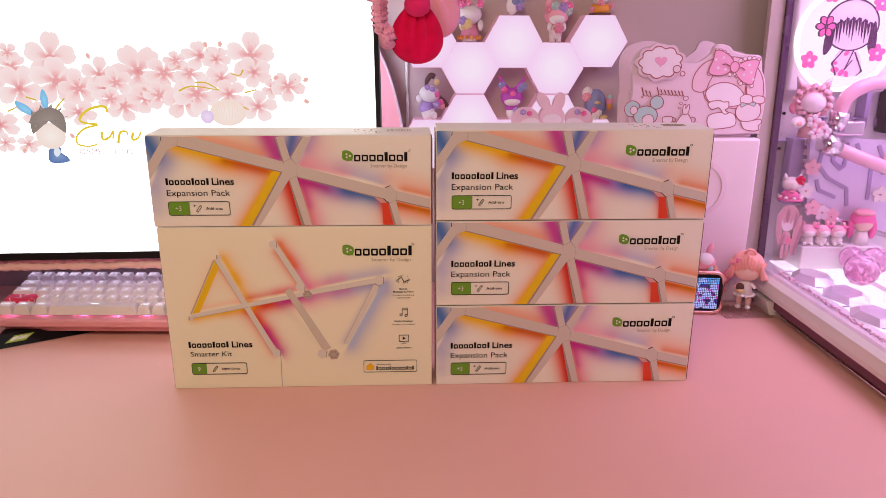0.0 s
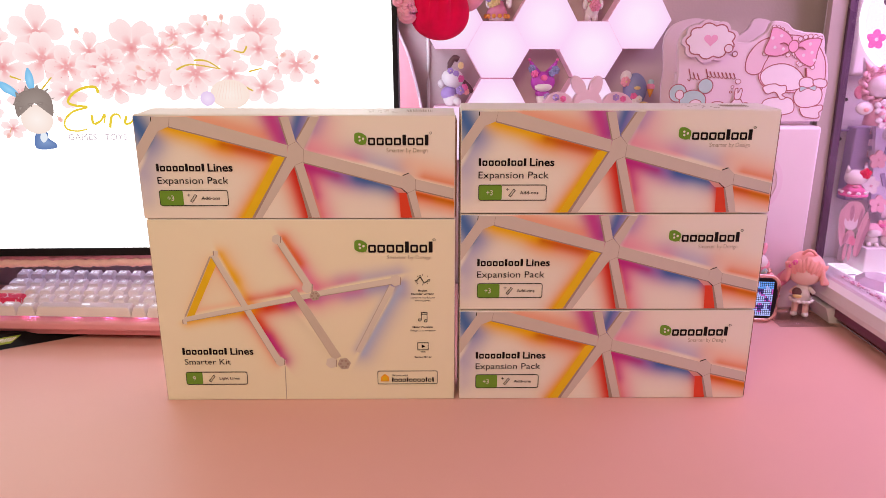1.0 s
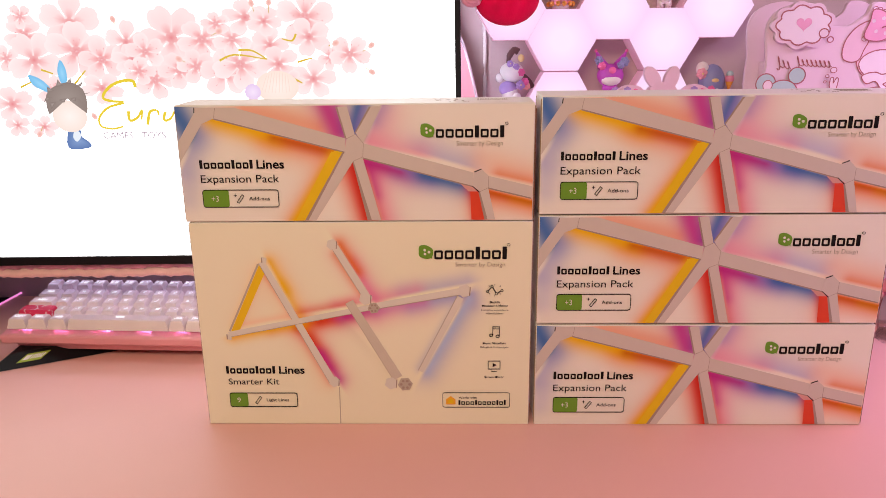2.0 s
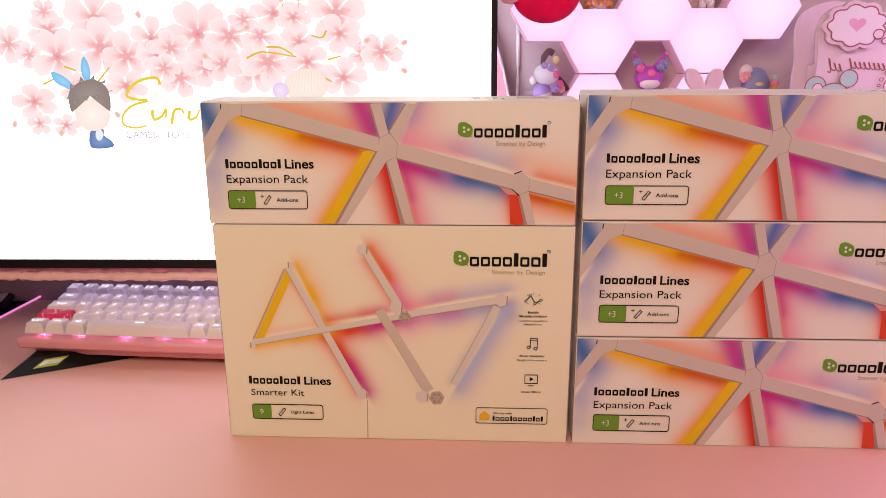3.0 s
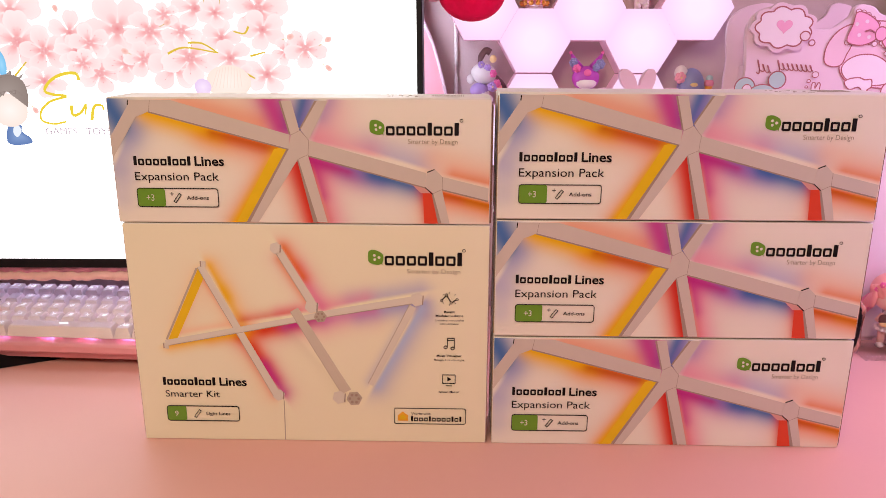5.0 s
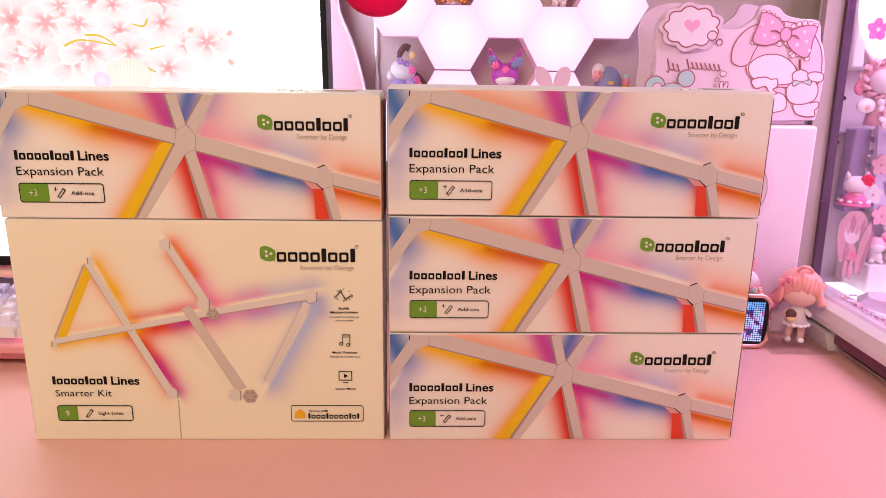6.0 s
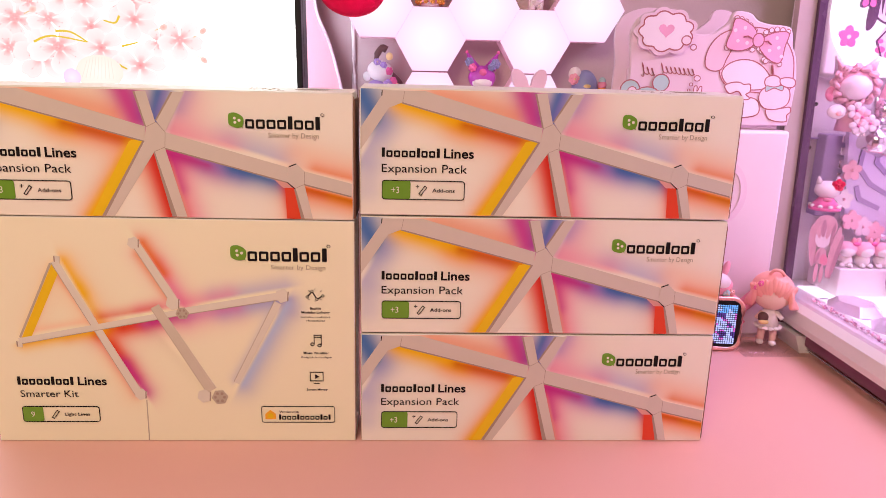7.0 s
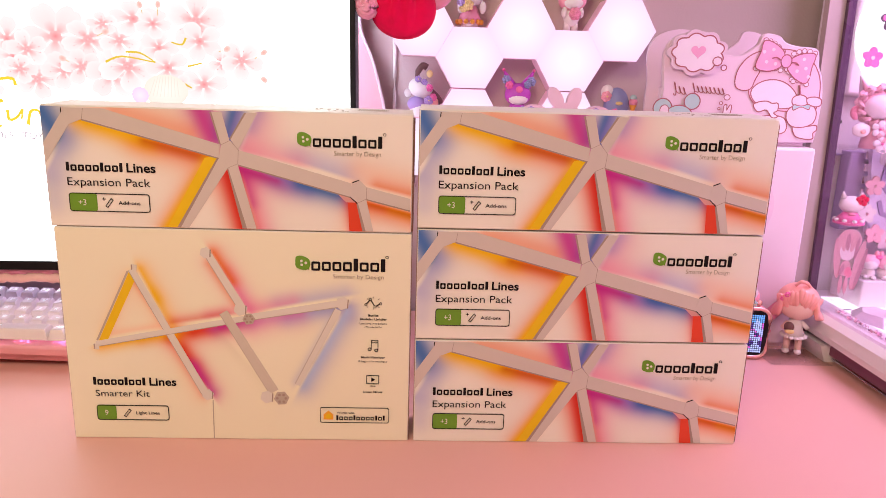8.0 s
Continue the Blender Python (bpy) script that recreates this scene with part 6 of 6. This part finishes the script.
s = Shape().box(0.562, 0.300, 0.150, 0.590, 0.322, 0.254, M["lav_dark"], 0.002)
for i in range(6):
    s.box(0.578, 0.292, 0.165 + i * 0.016, 0.588, 0.302, 0.175 + i * 0.016, M["chrome"], 0.001)
world_part("connector_block", s, pc, "dark connector block with chrome fittings")
s = Shape()
for x in (0.612, 0.66, 0.70):
    s.box(x, 0.312, 0.268, x + 0.024, 0.324, 0.285, M["lav_dark"], 0.002)
world_part("board_parts", s, pc)
s = Shape().box(0.668, 0.300, 0.285, 0.676, 0.324, 0.400, M["lav_dark"], 0.001).box(0.700, 0.296, 0.262, 0.760, 0.322, 0.330, M["black"], 0.003)
s.box(0.712, 0.290, 0.270, 0.730, 0.297, 0.288, M["chrome"], 0.002).box(0.738, 0.290, 0.270, 0.756, 0.297, 0.288, M["chrome"], 0.002)
world_part("cooler_block", s, pc, "dark cooler block with chrome fittings")
world_part("tray_lip", Shape().box(0.530, 0.316, 0.2465, 0.60, 0.3245, 0.2485, M["lav_dark"]), pc)
# coolant tubes
s = Shape().tube(smooth_line([(0.606, 0.262, 0.295), (0.610, 0.258, 0.318), (0.628, 0.254, 0.334), (0.66, 0.25, 0.342), (0.76, 0.25, 0.340)], 7), 0.0105, M["tube"], 14)
world_part("coolant_tube", s, pc, "pink coolant tube")
world_part("coolant_tube", Shape().tube([(0.600, 0.250, 0.247), (0.68, 0.250, 0.218), (0.76, 0.250, 0.190)], 0.0100, M["tube"], 14), pc, "pink coolant tube")
world_part("fitting", Shape().rod((0.604, 0.266, 0.272), (0.607, 0.261, 0.300), 0.0145, 0.0145, M["chrome"], 18), pc, "chrome fitting")
world_part("fitting", Shape().rod((0.580, 0.252, 0.256), (0.604, 0.250, 0.2455), 0.0150, 0.0150, M["chrome"], 18), pc, "chrome fitting")
world_part("fitting", Shape().box(0.600, 0.262, 0.262, 0.650, 0.290, 0.285, M["chrome"], 0.004), pc, "chrome fitting")
# faceted mirror floor and light strip
rng = random.Random(5)
for i in range(6):
    # long six-sided plates with sloping rims, in a slanting row along the glass
    s = Shape()
    x, y = 0.566 + 0.006 * (i % 2), 0.196 - i * 0.074
    rim = [(-0.030, 0.006), (-0.012, 0.036), (0.016, 0.034), (0.030, -0.004), (0.014, -0.034), (-0.016, -0.034)]
    a = [s.bm.verts.new((x + p, y + q, 0.0593)) for p, q in rim]
    b = [s.bm.verts.new((x + p * 0.62, y + q * 0.66, 0.0660 + 0.004 * rng.random())) for p, q in rim]
    s._mark([s.bm.faces.new((a[q], a[(q + 1) % 6], b[(q + 1) % 6], b[q])) for q in range(6)] + [s.bm.faces.new(b)], M["plate"], False)
    bmesh.ops.recalc_face_normals(s.bm, faces=s.bm.faces[:])
    world_part("floor_plate", s, pc, "bevelled silvery floor plate")
    world_part("plate_slot", Shape().box(x - 0.020, y + 0.0375, 0.0592, x - 0.010, y + 0.0395, 0.0606, M["lav_dark"], 0.0003), pc)
world_part("floor_light", Shape().box(0.548, -0.25, 0.0575, 0.640, 0.29, 0.0592, M["floor_glow"]).box(0.655, -0.25, 0.0575, 0.760, 0.29, 0.0592, M["floor_glow"]), pc, "white light strip")
# bead chain along the glass
s = Shape()
for i in range(300):
    y = 0.225 - (i // 2) * 0.0031
    s.ball((0.533 - 0.010 * i / 300 + rng.uniform(-0.0026, 0.0026), y + rng.uniform(-0.001, 0.001), 0.0603 + rng.uniform(0, 0.002)), rng.uniform(0.0013, 0.0020), (M["board_face"], M["pink_glass"], M["board_rose"], M["board_face"])[i % 4], 6, 4)
beads = new("bead_chain", s.mesh("bead_chain"))
tagged(beads, "chain of small pink crystal beads on the case floor", "bead chain", kind="stuff")


def gem(at, r, label):
    s = Shape()
    vs = bmesh.ops.create_icosphere(s.bm, subdivisions=2, radius=r, matrix=Matrix.Translation((0, 0, r * 0.97)))["verts"]
    s._mark(s._faces(vs), M["pink_glass"], False)
    ob = new("crystal_ball", s.mesh("crystal_ball"))
    ob.matrix_basis = pose(*at)
    tagged(ob, label, "crystal ball", "crystal balls")


gem((0.612, 0.158, 0.064), 0.024, "large faceted pink crystal ball in the computer case")
gem((0.662, 0.205, 0.064), 0.021, "faceted pink crystal ball in the computer case")
gem((0.640, 0.225, 0.064), 0.019, "small faceted pink crystal ball in the computer case")


def bonnet_doll(s):
    s.rod((0, 0, 0.0), (0, 0, 0.028), 0.012, 0.008, M["board_rose"], 14)
    s.ball((0, 0.004, 0.045), (0.0195, 0.0180, 0.0185), M["board_rose"], 20, 12)
    s.ball((0, -0.007, 0.043), (0.0150, 0.0120, 0.0130), M["board_face"], 18, 12)
    for r, y, thick in ((0.0200, -0.004, 0.0026), (0.0180, -0.009, 0.0022)):
        # gathered ruffle round the face
        pts = []
        for i in range(120):
            a = i * 0.05236
            q = r * (1 + 0.08 * math.sin(13 * a))
            pts.append((q * math.cos(a), y + 0.0028 * math.cos(13 * a), 0.0445 + q * 0.93 * math.sin(a)))
        s.tube(pts, thick, M["board_rose"], 6, True)
    for x in (-1, 1):
        s.rod((x * 0.012, 0.004, 0.058), (x * 0.0195, 0.004, 0.0735), 0.0075, 0.0008, M["board_face"], 10)
        s.rod((x * 0.012, -0.0005, 0.0585), (x * 0.0185, -0.0005, 0.0695), 0.0045, 0.0006, M["board_rose"], 8)
    for z, t in ((0.0395, 35), (0.0335, -35)):
        s.ball((-0.0225, -0.007, z), (0.0034, 0.0022, 0.0056), M["rose"], 10, 6, pose(0, 0, 0, 0, t, 0))
    for x, z, m in ((0.002, 0.021, "board_face"), (0.008, 0.015, "board_rose"), (0.016, 0.009, "board_face"), (0.006, 0.006, "board_face")):
        for p in range(5):
            a = p * 1.2566 + x * 90
            s.ball((x + 0.0050 * math.cos(a), -0.014, z + 0.0050 * math.sin(a)), (0.0040, 0.0014, 0.0034), M[m], 8, 5, pose(0, 0, 0, 0, -math.degrees(a), 0))
        s.ball((x, -0.0155, z), 0.0014, M["hot"], 6, 4)


def seated_cat(s):
    s.rod((0, 0, 0.0), (0, 0, 0.0035), 0.0180, 0.0185, M["hot"], 20)
    s.rod((0, 0, 0.0035), (0, 0, 0.0150), 0.0175, 0.0075, M["hot"], 20)
    for i in range(9):
        a = i * 0.698
        s.ball((0.0160 * math.cos(a), 0.0160 * math.sin(a), 0.0050), (0.0030, 0.0030, 0.0024), M["cream"], 8, 5)
    s.ball((0, -0.009, 0.0135), (0.0050, 0.0030, 0.0025), M["rose"], 8, 5)
    s.ball((0, 0, 0.0245), (0.0145, 0.0115, 0.0110), M["cream"], 18, 10)
    for x in (-0.0095, 0.0095):
        s.rod((x, 0, 0.0315), (x * 1.18, 0, 0.0405), 0.0046, 0.0008, M["cream"], 8)
    for p in range(5):
        a = p * 1.2566 + 0.3
        s.ball((0.0095 + 0.0042 * math.cos(a), -0.008, 0.0315 + 0.0042 * math.sin(a)), (0.0036, 0.0022, 0.0036), M["velvet"], 8, 5)
    s.ball((0.0095, -0.010, 0.0315), 0.0020, M["velvet"], 6, 4)


def low_pets(s):
    s.ball((0, 0, 0.008), (0.009, 0.009, 0.009), M["cream"], 12, 8)
    for x in (-0.005, 0.005):
        s.ball((x, -0.008, 0.003), (0.0035, 0.0045, 0.003), M["cream"], 8, 5)
    s.ball((0.009, -0.006, 0.030), (0.0045, 0.0025, 0.0028), M["hot"], 8, 5)
    s.ball((0, -0.001, 0.022), (0.0125, 0.010, 0.010), M["board_rose"], 14, 8)
    s.ball((0, -0.005, 0.020), (0.0095, 0.0075, 0.0070), M["cream"], 12, 8)
    for x in (-0.008, 0.008):
        s.ball((x, 0.001, 0.031), (0.0035, 0.003, 0.006), M["bunny"], 8, 6)


def wig_doll(s):
    s.rod((0, 0, 0), (0, 0, 0.022), 0.012, 0.008, M["cream"], 14)
    s.ball((0, 0, 0.034), (0.015, 0.013, 0.014), M["skin"], 16, 10)
    s.ball((0, 0.003, 0.039), (0.0185, 0.016, 0.0155), M["hot"], 18, 10)
    s.ball((0, 0.001, 0.050), (0.016, 0.014, 0.006), M["bunny"], 16, 8)
    for x in (-0.016, 0.016):
        s.ball((x, 0.002, 0.024), (0.006, 0.006, 0.016), M["hot"], 10, 8)


figurine((0.562, 0.262, 0.2615), "frilly pink bonnet doll on a bracket in the computer case", bonnet_doll, -18, "doll", size=1.18)
world_part("bracket", Shape().box(0.548, 0.254, 0.2565, 0.584, 0.324, 0.2612, M["acrylic"]).ball((0.541, 0.254, 0.284), (0.0115, 0.006, 0.0085), M["cream"], 16, 10).ball((0.5405, 0.2485, 0.2825), (0.0038, 0.0016, 0.003), M["coral"], 8, 6), pc, "clear bracket")
figurine((0.550, 0.262, 0.1660), "white cat figurine with a red flower on a pink bow", seated_cat, -18)
world_part("ledge", Shape().box(0.540, 0.252, 0.1635, 0.566, 0.302, 0.1660, M["acrylic"], 0.0005), pc, "small clear ledge")
world_part("floor_step", Shape().box(0.572, 0.246, 0.058, 0.700, 0.312, 0.0945, M["pc_white"], 0.002), pc, "white step at the back of the case floor")
for x, y, r in ((0.5865, 0.262, -14), (0.6080, 0.260, 6), (0.6310, 0.258, -8)):
    figurine((x, y, 0.0945), "tiny pink and white animal figurine on a step in the case", low_pets, r, group="tiny animals in the case")
figurine((0.672, 0.262, 0.0945), "pink-haired small doll with a cap in the computer case", wig_doll, -10, "doll")
figurine((0.668, 0.135, 0.064), "pale doll with long hair in the computer case", wig_doll, -25, "doll")


def petal_flower(m):
    s = Shape()
    for p in range(5):
        t = p * 1.2566 + 0.3
        s.prism(ellipse(0.0065 * math.cos(t), 0.0065 * math.sin(t), 0.0068, 0.0052, 12, t), -0.0012 - 0.0002 * p, 0.001, m)
    s.ball((0, -0.002, 0), 0.002, M["board_rose"], 6, 4)
    return s


for x, y, z, m in ((0.588, 0.280, 0.212, "board_rose"), (0.582, 0.278, 0.176, "cream"), (0.596, 0.276, 0.150, "board_rose"), (0.612, 0.276, 0.142, "board_pale"), (0.628, 0.276, 0.136, "board_rose"), (0.700, 0.276, 0.170, "cream"), (0.708, 0.276, 0.225, "coral")):
    magnet = world_part("flower_magnet", petal_flower(M[m]), pc, "pink and white blossom magnet")
    magnet.matrix_parent_inverse = pc.matrix_basis.inverted() @ pose(x, y, z)
# clear plaque with a pink plain shape
plaque = thing("acrylic_plaque", "clear acrylic plaque with a faded pink plain print", "plaque", (0.5330, 0.226, 0.0740), rz=-20)
plaque.scale = (0.84, 1.0, 1.18)
part("sheet", Shape().prism(smooth_line([(-0.013, 0.0), (-0.019, 0.030), (-0.020, 0.060), (-0.010, 0.082), (0.008, 0.084), (0.021, 0.070), (0.024, 0.040), (0.018, 0.012), (0.010, 0.0)], 5, True), 0.0, 0.003, M["acrylic"], True), plaque, "clear sheet")
s = Shape()
# long locks on both sides of a pale round, a cap of strands, a plain dress and two thin legs
for k, (x, z, a, b, t, m) in enumerate(((-0.013, 0.046, 0.0046, 0.022, 0.16, "faded"), (0.015, 0.040, 0.0054, 0.027, -0.16, "faded"), (0.019, 0.036, 0.0028, 0.024, -0.22, "figure_mauve"), (0.000, 0.066, 0.0150, 0.0120, 0.0, "faded"), (-0.001, 0.054, 0.0100, 0.0098, 0.0, "board_face"), (-0.008, 0.063, 0.0030, 0.0095, 0.25, "faded"), (-0.002, 0.064, 0.0032, 0.0090, 0.05, "figure_mauve"), (0.005, 0.063, 0.0030, 0.0095, -0.2, "faded"), (0.0105, 0.058, 0.0022, 0.0120, -0.1, "figure_mauve"), (-0.0005, 0.036, 0.0070, 0.0085, 0.0, "faded"), (0.004, 0.032, 0.0048, 0.0060, 0.4, "rose"), (-0.005, 0.034, 0.0024, 0.0070, -0.3, "figure_mauve"), (-0.004, 0.018, 0.0026, 0.0100, 0.0, "faded"), (0.003, 0.018, 0.0026, 0.0100, 0.0, "faded"))):
    s.prism(ellipse(x, z, a, b, 20, t), -0.0006 - 0.0001 * k, 0.0, M[m])
part("print", s, plaque, "faded pink plain shape")
part("foot", Shape().box(-0.014, -0.010, -0.0120, 0.014, 0.012, 0.003, M["acrylic"]), plaque)

# lights inside the case: fan face and strips, with the case's own top lamp
area("case_top_light", look((0.73, 0.05, 0.615), (0.73, 0.08, 0)), 0.36, 0.36, 3.3, (0.86, 0.60, 1.0))
